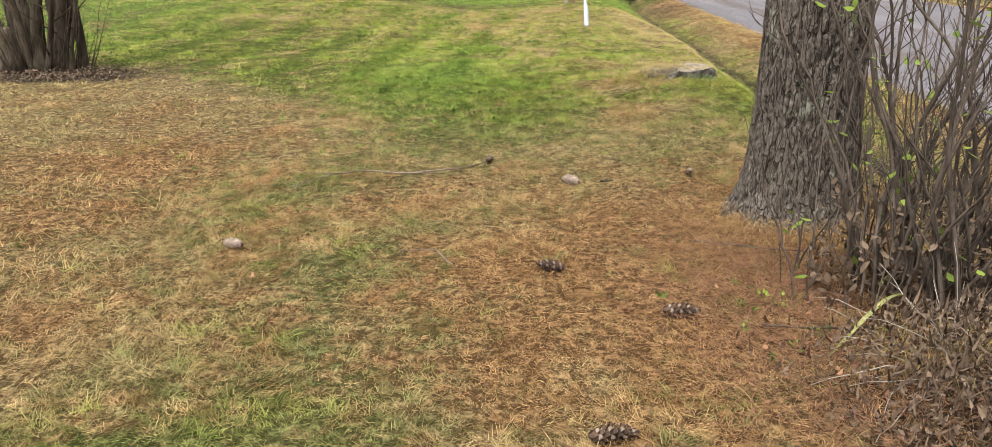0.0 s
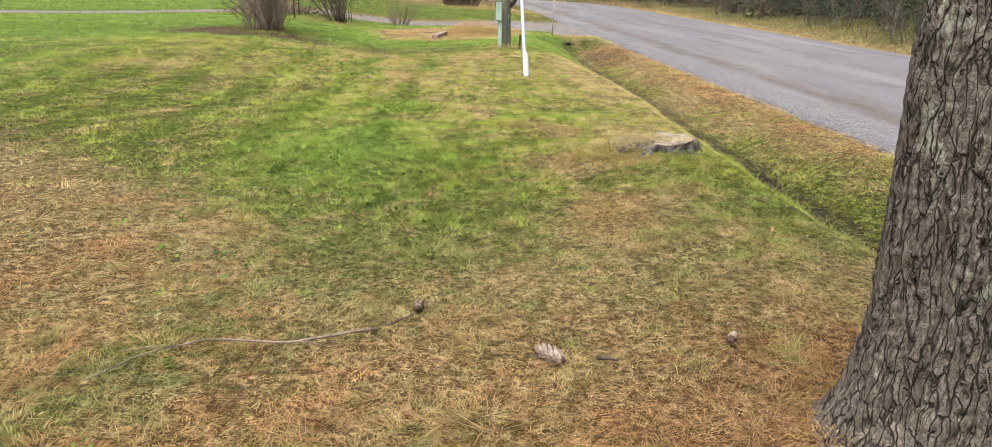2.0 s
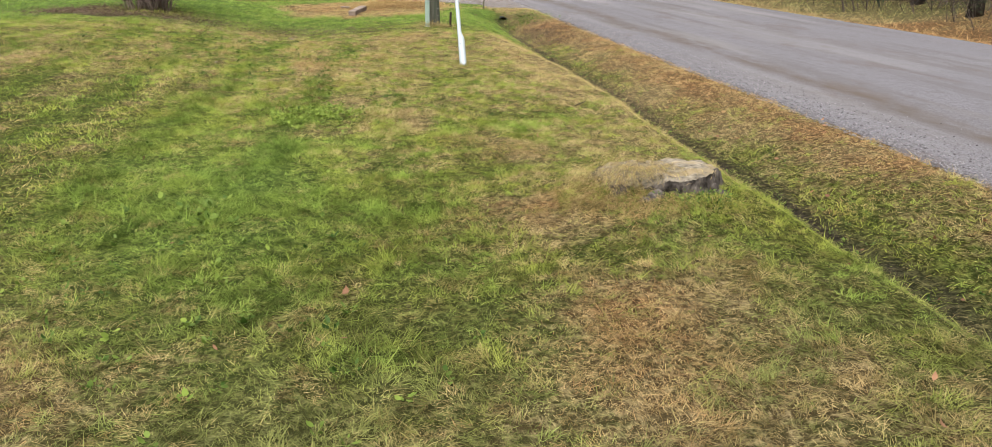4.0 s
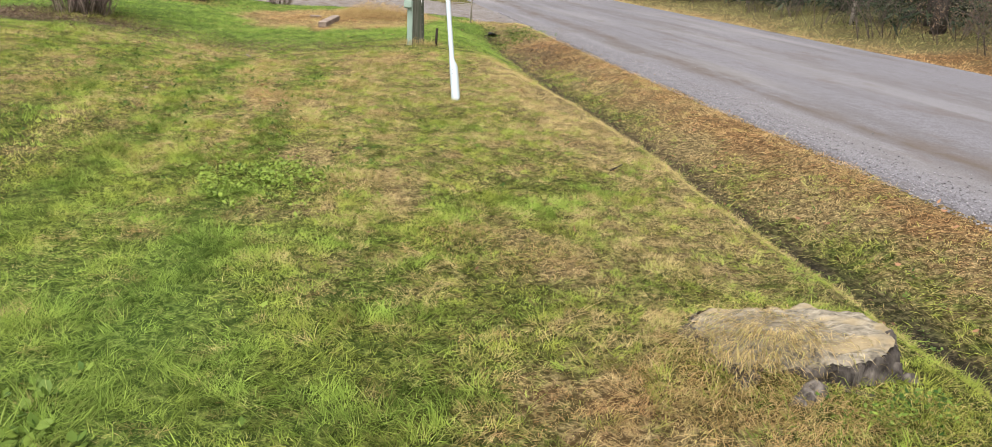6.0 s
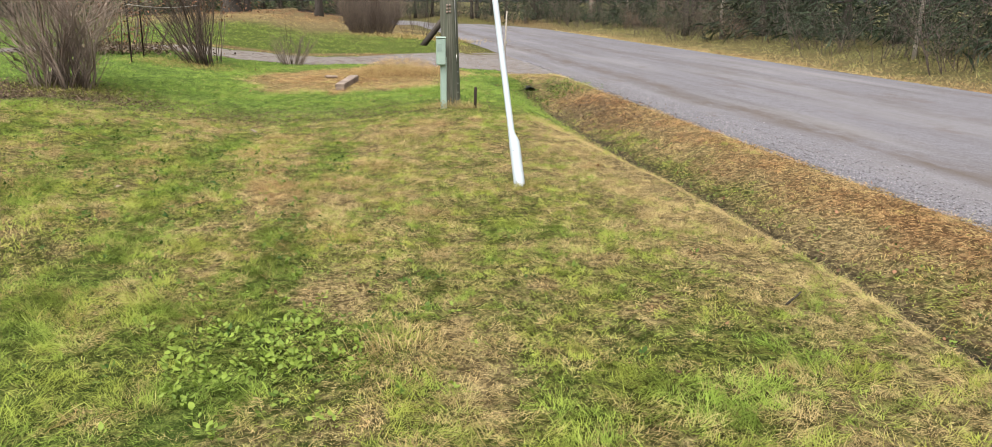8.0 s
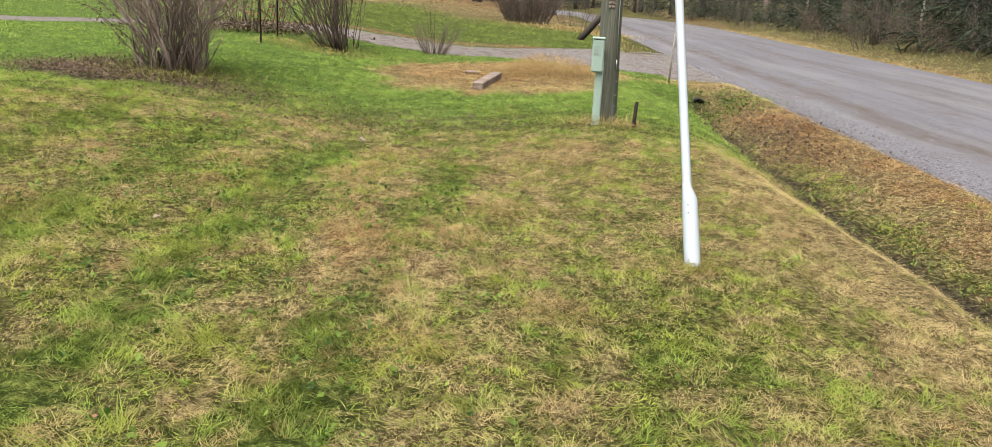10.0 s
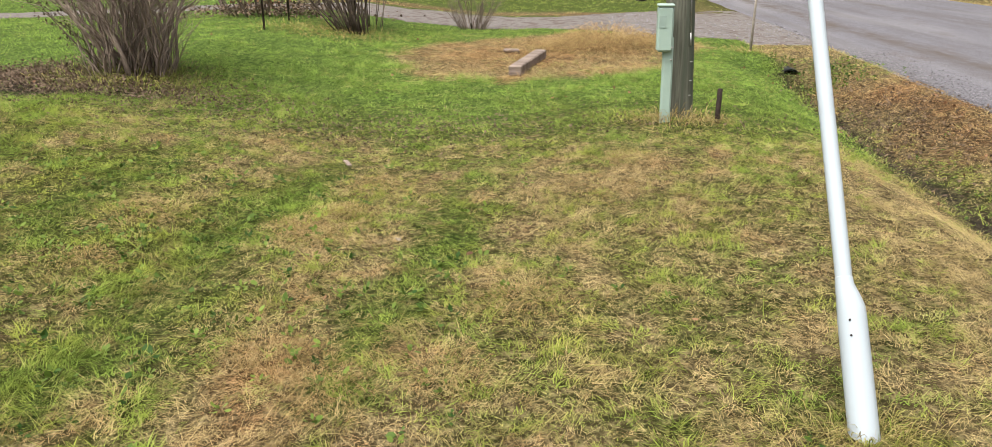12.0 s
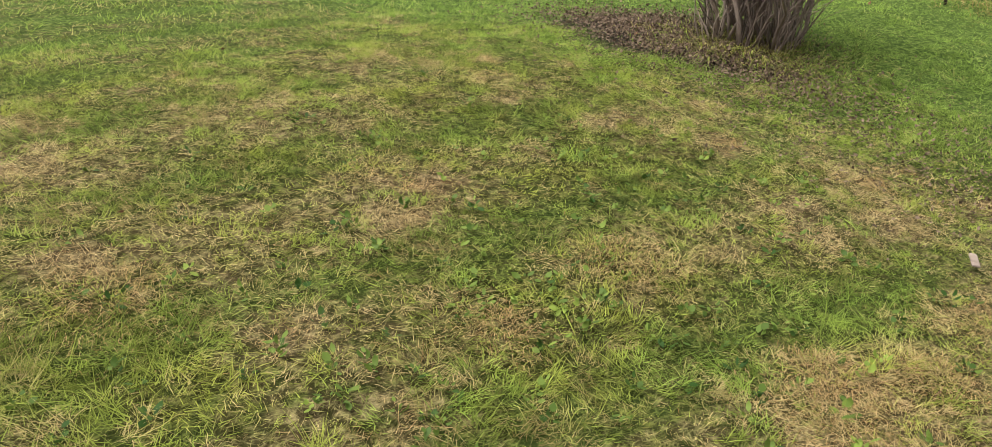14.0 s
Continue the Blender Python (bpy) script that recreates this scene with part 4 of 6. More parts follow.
# one long strap leaf arching to the ground
g = Geo()
for i in range(13):
    u = i / 12
    c = Vector((1.62 - 0.42 * u, 3.42 - 0.36 * u, gz(1.62 - 0.42 * u, 3.42 - 0.36 * u) + 0.012 + 0.13 * math.sin(math.pi * min(1.0, 0.25 + 0.75 * u)) * (1 - u) ** 0.4))
    wd = 0.011 * (0.4 + 0.6 * math.sin(math.pi * (0.12 + 0.86 * u)))
    g.v += [tuple(c + Vector((0.6 * wd, -0.7 * wd, 0.004))), tuple(c + Vector((0, 0, -0.004))), tuple(c - Vector((0.6 * wd, -0.7 * wd, -0.004)))]
for i in range(12):
    a = i * 3
    g.f += [(a, a + 1, a + 4, a + 3), (a + 1, a + 2, a + 5, a + 4)]
    g.s += [0, 0]
tagged(part("strap_leaf", g, M_STRAP), "long limp yellow-green strap leaf arching to the ground", "leaf")

# withered perennials at its foot
n = 3400
x, y = 1.68 + rng.normal(0, 0.30, n), 2.75 + rng.normal(0, 0.36, n)
z = ground(x, y) + rng.random(n) ** 1.6 * 0.32 * spot(x, y, 1.7, 2.85, 0.5, 0.5) + 0.01
me = leaves("withered_perennial", np.stack([x, y, z], 1), rng.uniform(0, 6.28, n), rng.normal(-0.25, 0.6, n), rng.uniform(0.02, 0.052, n), rng.uniform(0.006, 0.017, n), M_DEADLEAF, 0.75 * rng.random(n), 1.3)
tagged(new("withered_perennial", me), "collapsed grey-brown withered perennial leaves under the thicket", "plant", kind="stuff")
for k in range(60):
    g = Geo()
    a, o = r.uniform(0, 6.28), r.uniform(0, 0.3)
    px, py = 1.68 + math.cos(a) * o, 2.95 + math.sin(a) * o
    pts = wander((px, py, gz(px, py) - 0.01), (math.cos(a) * 0.9, math.sin(a) * 0.9 - 0.2, r.uniform(0.2, 1.3)), r.uniform(0.25, 0.5), 6, r, 0.25, -0.14)
    for i, p3 in enumerate(pts):
        p3.z = max(p3.z, gz(p3.x, p3.y) + 0.006)
    g.tube(pts, [0.003 - 0.0003 * i for i in range(7)], 5)
    tagged(part("dry_stalk", g, M_STAKE), "thin bleached dry plant stalk", "stalk", "stalks by the thicket")

# ---- old many-trunked shrub by the west side ----
OLD = (-5.95, 10.75)
old = thing("old_shrub", (*OLD, gz(*OLD)), "old shrub of thick leaning grey trunks with a sawn stub", "shrub")
for bx, by, dx, dy, th, L in ((-0.70, 0.0, -0.42, -0.1, 0.085, 2.4), (-0.60, -0.12, -0.25, -0.1, 0.075, 2.3), (-0.36, -0.10, -0.20, -0.06, 0.165, 2.6), (-0.10, -0.06, 0.02, -0.03, 0.10, 2.6), (0.08, -0.16, 0.03, -0.05, 0.085, 2.6), (0.22, 0.0, 0.10, 0.0, 0.095, 2.5), (0.34, -0.08, 0.13, -0.02, 0.075, 2.4),
                              (0.46, 0.06, 0.22, 0.05, 0.06, 2.3), (0.15, -0.22, 0.16, -0.08, 0.035, 2.2), (-0.02, -0.2, -0.06, -0.06, 0.042, 2.3), (0.40, -0.14, 0.3, -0.1, 0.028, 1.9), (-0.5, -0.24, -0.12, -0.05, 0.05, 2.2), (-0.4, 0.3, -0.2, 0.3, 0.11, 2.6), (0.05, 0.28, 0.05, 0.25, 0.12, 2.6)):
    g = Geo()
    pts = wander((bx, by, -0.06), (dx, dy, 1), L, 16, r, 0.12, 0.02)
    g.tube(pts, [th * (1.5 if i == 0 else 1.22 if i == 1 else 1.06 - 0.02 * i) * r.uniform(0.84, 1.1) for i in range(17)], 14)
    for _ in range(6):
        twiggy_stem(g, r, pts[r.randint(2, 15)], (r.uniform(-1, 1), r.uniform(-1, 0.6), 0.5), r.uniform(0.25, 0.8), 0.010, 4, 1)
    part("stem", g, M_OLDSTEM, old)
g = Geo()
g.tube([(-0.20, -0.26, -0.05), (-0.21, -0.29, 0.2), (-0.24, -0.33, 0.44), (-0.25, -0.35, 0.53), (-0.25, -0.352, 0.54)], [0.15, 0.105, 0.095, 0.088, 0.07], 14)
part("sawn_stub", g, M_OLDSTEM, old, "short sawn-off stub")
for _ in range(40):
    g = Geo()
    w = r.uniform(0, 6.28)
    twiggy_stem(g, r, (math.cos(w) * 0.6, math.sin(w) * 0.4, -0.03), (math.cos(w) * 0.5, math.sin(w) * 0.5, 1), r.uniform(0.4, 1.3), 0.007, 3, 1)
    part("sucker", g, M_TWIG, old)

# ---- sawn stump ----
STUMP = (1.735, 9.89)
zs = gz(*STUMP) - 0.03
stump = thing("tree_stump", (*STUMP, zs), "low sawn stump, bleached top under grass clippings", "stump")
th = np.linspace(0, 2 * np.pi, 120, endpoint=False)
outline = 0.325 + 0.05 * np.cos(2 * th + 0.7) + 0.02 * np.cos(5 * th + 1) + 0.10 * fbm(3 * np.cos(th) + 9, 3 * np.sin(th) + 9, 71) + 0.035 * fbm(12 * np.cos(th) + 5, 12 * np.sin(th) + 5, 72)
# the rim stands highest to the east and crumbles away in front and to the west
rim = 0.140 + 0.030 * np.cos(th + 0.5) + 0.05 * fbm(5 * np.cos(th) + 2, 5 * np.sin(th) + 2, 74) - 0.07 * np.exp(-((th - 4.15) / 0.30) ** 2) - 0.05 * np.exp(-((th - 3.3) / 0.5) ** 2)
lv = [(-0.75, 1.34), (-0.2, 1.24), (0.2, 1.12), (0.45, 1.07), (0.65, 1.05), (0.70, 1.02), (0.76, 1.01), (0.80, 0.99)]
T, K = np.meshgrid(th, np.arange(len(lv)))
zz = np.array([a for a, _ in lv])[K] * rim[None, :]
furrow = np.abs(vnoise(T * 11 + 1.5 * fbm(T * 4, zz * 12, 76), zz * 7, 77) - 0.5)
rr = np.array([a for _, a in lv])[K] * outline[None, :] + 0.045 * (np.clip(furrow / 0.16, 0, 1) - 0.6)
V = np.stack([rr * np.cos(T), 0.94 * rr * np.sin(T), zz], -1).reshape(-1, 3)
a = (np.arange(len(lv) - 1)[:, None] * 120 + np.arange(120)[None, :]).ravel()
b2 = (np.arange(len(lv) - 1)[:, None] * 120 + (np.arange(120)[None, :] + 1) % 120).ravel()
part("bark", array_mesh("bark", V, np.stack([a, b2, b2 + 120, a + 120], 1), M_STUMP_BARK), M_STUMP_BARK, stump, "dark cracked bark rim")
rad = np.linspace(0.02, 1.03, 34)
T, R = np.meshgrid(th, rad)
rr = R * outline[None, :]
x, y = rr * np.cos(T), 0.94 * rr * np.sin(T)
level = 0.150 + 0.085 * x
zz = level + (rim[None, :] - 0.012 - level) * smooth(0.55, 0.95, R) - 0.022 * smooth(0.93, 1.03, R) + 0.030 * fbm(x / 0.09, y / 0.05, 75) + 0.014 * fbm(x / 0.03, y / 0.012, 78)
zz = zz - 0.03 * smooth(0.10, 0.0, np.abs(np.sin(T * 1.5 + 0.4 + 0.8 * fbm(x / 0.1, y / 0.1, 79)))) * smooth(0.1, 0.6, R) - 0.05 * spot(x, y, 0.10, -0.20, 0.07, 0.04)
a = (np.arange(33)[:, None] * 120 + np.arange(120)[None, :]).ravel()
b2 = (np.arange(33)[:, None] * 120 + (np.arange(120)[None, :] + 1) % 120).ravel()
me = array_mesh("sawn_top", np.stack([x, y, zz], -1).reshape(-1, 3), np.stack([a, b2, b2 + 120, a + 120], 1), M_STUMP_TOP)
me.polygons.foreach_set("use_smooth", [True] * len(me.polygons))
part("sawn_top", me, M_STUMP_TOP, stump, "bleached sawn end grain")
for pts, th0 in ((((-0.08, -0.36, 0.035), (-0.15, -0.42, 0.035), (-0.22, -0.45, 0.02), (-0.29, -0.46, -0.03)), 0.040), (((-0.27, -0.24, 0.05), (-0.33, -0.28, 0.03), (-0.38, -0.30, 0.0), (-0.42, -0.31, -0.04)), 0.034),
                 (((0.30, -0.22, 0.04), (0.37, -0.27, 0.01), (0.44, -0.31, -0.04), (0.48, -0.33, -0.08)), 0.034), (((0.02, -0.34, 0.03), (0.10, -0.42, 0.02), (0.16, -0.46, -0.02), (0.2, -0.48, -0.06)), 0.028)):
    g = Geo()
    fine = [Vector(p).lerp(Vector(q), k / 4) for p, q in zip(pts, pts[1:]) for k in range(4)] + [Vector(pts[-1])]
    g.tube(fine, [th0 * (1.25 - 0.07 * i) * (1 + 0.22 * math.sin(i * 2.3)) for i in range(len(fine))], 10)
    g.v = [(q[0], q[1] + 0.011 * math.sin(q[0] * 90 + q[2] * 170), q[2] + 0.013 * math.sin(q[1] * 180 + q[0] * 60)) for q in g.v]
    part("root", g, M_STUMP_BARK, stump)

# ---- leaning white pipe ----
px, py = 1.187, 16.235
pipe = thing("pipe_marker", (px, py, gz(px, py)), "leaning white plastic pipe in a wider sleeve in the lawn", "pipe")
up = Vector((-0.02, 0.72, 1)).normalized()
SL = 0.437
g = Geo()
sleeve = [(-0.12, 0.047), (0.0, 0.047), (SL - 0.07, 0.046), (SL - 0.035, 0.0445), (SL, 0.038), (SL + 0.04, 0.030), (SL + 0.06, 0.0285), (SL + 0.065, 0.028)]
g.tube([up * s + Vector((0.0 if s < SL - 0.03 else -0.013 * min(1, (s - SL + 0.03) / 0.07), 0, 0)) for s, _ in sleeve], [q for _, q in sleeve], 24)
sleeve_part = part("sleeve", g, M_PVC, pipe, "wider flared lower sleeve")
g = Geo()
g.tube([up * q + Vector((-0.013, 0, 0)) for q in (SL - 0.02, SL, 1.4, 2.58, 2.6)], [0.027] * 5, 24)
part("pipe", g, M_PVC, pipe)
for k, s in enumerate((0.35, 0.30)):
    g = Geo()
    c = up * s
    g.tube([c + Vector((-0.022, -0.034, 0.026)), c + Vector((-0.022, -0.038, 0.029))], [0.0035, 0.003], 8)
    part("screw", g, M_IRON, sleeve_part, "small dark screw head")

# ---- utility pole, pedestal and iron stake ----
px, py = 1.16, 21.05
z0 = gz(px, py)
pole = thing("utility_pole", (px, py, z0), "weathered greenish-grey wooden utility pole", "pole")
g = Geo()
g.tube([(0, 0, -0.1), (0.0, 0, 0.0), (-0.042, 0, 1.5), (-0.11, 0, 4), (-0.25, 0, 9.0)], [0.122, 0.120, 0.112, 0.105, 0.09], 28)
part("shaft", g, M_POLE, pole)
g = Geo()
g.tube([(0.056, -0.106, 0.66), (0.040, -0.103, 1.2), (-0.010, -0.096, 3.0)], [0.006, 0.006, 0.006], 6)
g.tube([(0.058, -0.108, 0.60), (0.055, -0.1075, 0.70)], [0.0075, 0.0075], 8)
part("ground_wire", g, M_WIRE, pole, "grey ground wire stapled to the shaft")
for i in range(2):
    for j in range(3):
        g = Geo()
        g.box(-0.068 + 0.036 * i, -0.119, 1.235 + 0.04 * j, 0.026, 0.008, 0.028, None, 0.003)
        part("tag", g, M_TIMBER, pole, "small faded tag")
for zc in (0.2, 0.32, 0.47):
    g = Geo()
    g.box(0.072, -0.109, zc, 0.02, 0.008, 0.006, None, 0.001)
    part("staple", g, M_WIRE, pole)

px, py = 1.015, 20.80
ped = thing("utility_pedestal", (px, py, gz(px, py)), "pale green metal pedestal box in front of the pole", "pedestal")
g = Geo()
g.box(0.012, 0.02, -0.06, 0.082, 0.07, 0.74, None, 0.012)
part("post", g, M_PEDESTAL, ped, shade=False)
g = Geo()
g.box(-0.022, 0.0, 0.565, 0.122, 0.12, 0.345, None, 0.014)
housing = part("housing", g, M_PEDESTAL, ped, shade=False)
g = Geo()
g.box(-0.022, 0.0, 0.908, 0.132, 0.132, 0.022, None, 0.009)
part("cap", g, M_PEDESTAL, housing, shade=False)
g = Geo()
g.box(-0.045, -0.0615, 0.75, 0.055, 0.004, 0.09)
part("label_plate", g, M_LABEL, housing, "faded grey label plate", shade=False)
for zc in (0.60, 0.50):
    g = Geo()
    g.tube([(0.035, -0.058 + (0.55 - zc if zc < 0.55 else 0) * 0.8, zc), (0.035, -0.066 + (0.55 - zc if zc < 0.55 else 0) * 0.8, zc)], [0.008, 0.007], 8)
    part("bolt", g, M_WIRE, housing)

px, py = 1.435, 20.80
g = Geo()
g.box(0, 0, -0.15, 0.034, 0.03, 0.43, Matrix.Rotation(0.04, 4, "Y") @ Matrix.Rotation(0.5, 4, "Z"), 0.004)
ob = part("iron_stake", g, M_IRON)
ob.location = (px, py, gz(px, py))
tagged(ob, "short rusty iron stake in the grass beside the pole", "stake")

px, py = 2.80, 26.5
g = Geo()
g.tube([(0, 0, -0.1), (0.02, 0, 0.5), (0.055, 0, 1.27)], [0.018, 0.017, 0.016], 8)
ob = part("marker_stake", g, M_STAKE)
ob.location = (px, py, gz(px, py))
tagged(ob, "thin pale snow stake by the drive's mouth", "stake")

# ---- timber on the straw patch ----
g = Geo()
A, B = Vector((-0.36, 23.7, 0)), Vector((-0.13, 25.4, 0))
mid, turn = (A + B) / 2, math.atan2(B.y - A.y, B.x - A.x)
g.box(0, 0, 0, (B - A).length, 0.15, 0.12, None, 0.014)
for i, q in enumerate(g.v):
    k = 0.006 * math.sin(q[0] * 9 + q[1] * 30)
    g.v[i] = (q[0], q[1] + k, q[2] + k * 0.5)
ob = part("timber_beam", g, M_TIMBER, shade=False)
ob.matrix_world = pose(mid.x, mid.y, min(gz(A.x, A.y), gz(B.x, B.y)) + 0.01, 0, 0, math.degrees(turn))
tagged(ob, "weathered grey squared timber lying on dead grass", "timber")
g = Geo()
g.box(0, 0, 0, 0.22, 0.10, 0.04, None, 0.012)
ob = part("wood_offcut", g, M_TIMBER, shade=False)
ob.matrix_world = pose(-0.55, 25.95, gz(-0.55, 25.95) + 0.01, 3, 2, 12)
tagged(ob, "flat weathered board offcut on dead grass", "board")

# ---- culvert mouth at the end of the ditch ----
g = Geo()
cy = 25.05
pts = [(0, 0.06 * i, 0) for i in range(22)]
rad_o = [0.14 + (0.008 if i % 2 else 0.0) for i in range(22)]
g.tube(pts, rad_o, 20, False)
g.tube(pts[::-1], [q - 0.02 for q in rad_o[::-1]], 20, False)
g.tube([(0, 1.2, 0), (0, 1.21, 0)], [0.12, 0.12], 20)
ob = part("culvert_pipe", g, M_PIPE)
ob.location = (3.12, 25.42, -0.24)
tagged(ob, "black corrugated culvert pipe opening into the ditch", "pipe")

# ---- shrubs round the drive ----
r = random.Random(21)
lilac = bare_shrub((-4.09, 22.26), r, 52, 0.35, 2.2, 0.10, 0.018, 10, "large bare lilac with crowded grey-brown stems over leaf litter", 3, (0, 0), 0.32, low=0.2, bend=0.46, rise=0.10, mat=M_LILAC)
for _ in range(70):
    g = Geo()
    w, q = r.uniform(0, 6.28), 0.16 + 0.28 * math.sqrt(r.random())
    twiggy_stem(g, r, (math.cos(w) * q, math.sin(w) * q, -0.03), (math.cos(w) * 0.35, math.sin(w) * 0.35, 1), r.uniform(0.25, 0.8), r.uniform(0.004, 0.009), 3, 1, 5, bend=0.3)
    part("sucker", g, M_TWIG if r.random() < 0.3 else M_LILAC, lilac)
for _ in range(5):
    g = Geo()
    for _ in range(26):
        w, h = r.uniform(0, 6.28), r.uniform(0.5, 1.7)
        q = 0.25 + 0.28 * h
        thin_stem(g, r, (math.cos(w) * q * 0.8, math.sin(w) * q * 0.8, h), (math.cos(w), math.sin(w), r.uniform(0.1, 0.9)), r.uniform(0.4, 0.9), 0.0055, 8)
    tagged(part("twig_tangle", g, M_LILAC, lilac), kind="stuff")
for k in range(5):
    g = Geo()
    w = math.pi + r.uniform(-0.7, 0.5)
    tips = twiggy_stem(g, r, (-0.35, -0.1 + 0.1 * k, 0.15 + 0.1 * k), (math.cos(w), math.sin(w) * 0.6, r.uniform(0.35, 0.9)), r.uniform(0.7, 1.1), 0.009, 6, 2)
    part("side_branch", g, M_TWIG, lilac)
    m = len(tips) * 5
    p = np.repeat(np.array([tuple(t) for t in tips]), 5, 0) + rng.normal(0, 0.05, (m, 3))
    tagged(part("withered_leaves", leaves("withered_leaves", p, rng.uniform(0, 6.28, m), rng.normal(-0.4, 0.5, m), rng.uniform(0.025, 0.05, m), rng.uniform(0.012, 0.025, m), M_DEADLEAF, rng.random(m) * 0.5), M_DEADLEAF, lilac), kind="stuff")

bare_shrub((-3.10, 27.15), r, 46, 0.28, 2.1, 0.40, 0.0125, 9, "bare leaning shrub beside iron fence stakes", 2, (-0.40, 0), 0.34, low=0.3, bend=0.24, mat=M_TWIG)
bush = bare_shrub((-1.5, 29.55), r, 64, 0.24, 0.70, 0.85, 0.006, 3, "small sparse bare bush at the drive's edge", 1, (0, 0), 0.35)
for k in range(5):
    g = Geo()
    w = r.uniform(0, 6.28)
    twiggy_stem(g, r, (0, 0, 0), (math.cos(w) * 0.5, math.sin(w) * 0.5, 1), r.uniform(1.0, 1.35), 0.006, 3, 1)
    part("stem", g, M_TWIG, bush)
big = thing("bare_shrub", (0.62, 45.8, gz(0.62, 45.8)), "broad dense twiggy reddish-grey bare shrub beyond the drive", "shrub")
for _ in range(6):
    g = Geo()
    for _ in range(50):
        w, q = r.uniform(0, 6.28), math.sqrt(r.random())
        thin_stem(g, r, (math.cos(w) * q * 0.84, math.sin(w) * q * 0.84, -0.05), (math.cos(w) * q * 0.6, math.sin(w) * q * 0.6, 1), 2.3 * (1.1 - 0.45 * q * q) * r.uniform(0.6, 1.05), 0.011, 10)
    tagged(part("stem_tangle", g, M_STEM, big), kind="stuff")
bare_shrub((2.6, 45.0), r, 40, 0.8, 1.2, 0.8, 0.008, 4, "low dry brush beside the broad shrub", 1, (0, 0), 0.4, mat=M_TWIG)
bare_shrub((-18.4, 44.7), r, 40, 0.55, 2.1, 0.4, 0.03, 5, "bare many-stemmed shrub beside the house", 2, (0, 0), 0.3)
bare_shrub((-17.0, 50.5), r, 40, 0.8, 2.2, 0.5, 0.03, 5, "bare grey brush behind the house shrub", 2, (0, 0), 0.3, mat=M_GREYTWIG)

# russet shrub, leaf pile and iron stakes with a wire
rb = bare_shrub((-5.1, 29.2), r, 40, 0.9, 1.7, 0.6, 0.012, 5, "russet shrub with clinging withered leaves", 2, (0, 0), 0.34)
n = 1500
w, q, h = rng.uniform(0, 6.28, n), np.sqrt(rng.random(n)), rng.uniform(0.2, 1.8, n)
p = np.stack([np.cos(w) * q * (0.5 + 0.6 * h), np.sin(w) * q * (0.5 + 0.5 * h), h], 1)
tagged(part("withered_leaves", leaves("withered_leaves", p, rng.uniform(0, 6.28, n), rng.normal(-0.3, 0.6, n), rng.uniform(0.04, 0.09, n), rng.uniform(0.025, 0.05, n), M_RUSTLEAF, rng.random(n)), M_RUSTLEAF, rb, "clinging russet leaves"), kind="stuff")
n = 700
p = np.stack([-0.1 + rng.normal(0, 0.5, n) + 1.45, rng.normal(0, 0.35, n) - 2.85, 1.45 + rng.normal(0, 0.3, n)], 1)
rc = bare_shrub((-2.95, 28.1), r, 9, 0.2, 2.2, 0.35, 0.012, 5, "slender shrub with russet leaf clumps", 2)
p = p - [1.35, -2.85, 0]
tagged(part("withered_leaves", leaves("withered_leaves", p, rng.uniform(0, 6.28, n), rng.normal(-0.3, 0.6, n), rng.uniform(0.04, 0.08, n), rng.uniform(0.025, 0.05, n), M_RUSTLEAF, rng.random(n)), M_RUSTLEAF, rc, "clinging russet leaves"), kind="stuff")

stakes = [(-4.1, 26.15), (-4.23, 27.7), (-3.06, 27.3)]
for k, (px, py) in enumerate(stakes):
    g = Geo()
    g.box(0, 0, -0.2, 0.028, 0.024, 1.85, Matrix.Rotation(0.015 * (k - 1), 4, "Y"), 0.004)
    g.box(0, -0.014, 0.2, 0.012, 0.012, 1.4, Matrix.Rotation(0.015 * (k - 1), 4, "Y"))
    ob = part("fence_stake", g, M_IRON)
    ob.location = (px, py, gz(px, py))
    tagged(ob, "dark iron fence stake among shrubs", "stake", "fence stakes")
g = Geo()
za = gz(*stakes[0]) + 1.02
pts = [Vector((stakes[0][0], stakes[0][1], za)).lerp(Vector((stakes[2][0], stakes[2][1], za - 0.02)), i / 8) - Vector((0, 0, 0.05 * math.sin(math.pi * i / 8))) for i in range(9)]
g.tube(pts, [0.006] * 9, 5)
tagged(part("fence_wire", g, M_WIRE), "slack pale wire between fence stakes", "wire")

# ---- slanting mailbox ----
px, py = 2.12, 38.2
mb = thing("mailbox", (px, py, gz(px, py)), "black mailbox on a slanting dark post by the lane", "mailbox")
g = Geo()
g.tube([(-0.1, 0, -0.15), (0.38, 0, 0.45), (0.88, 0, 1.1)], [0.10, 0.10, 0.095], 4)
part("post", g, M_TRUNK, mb)
g = Geo()
prof = [(-0.09, 0), (0.09, 0), (0.09, 0.12), (0.07, 0.17), (0.035, 0.20), (-0.035, 0.20), (-0.07, 0.17), (-0.09, 0.12)]
for yy in (-0.25, 0.25):
    for q in prof:
        g.v.append((0.86 + q[0] * 1.15, yy, 1.1 + q[1] * 1.2))
for k in range(8):
    g.f.append((k, (k + 1) % 8, 8 + (k + 1) % 8, 8 + k))
g.f += [tuple(reversed(range(8))), tuple(range(8, 16))]
g.s = [0] * 10
part("box", g, M_BLACK, mb, shade=False)

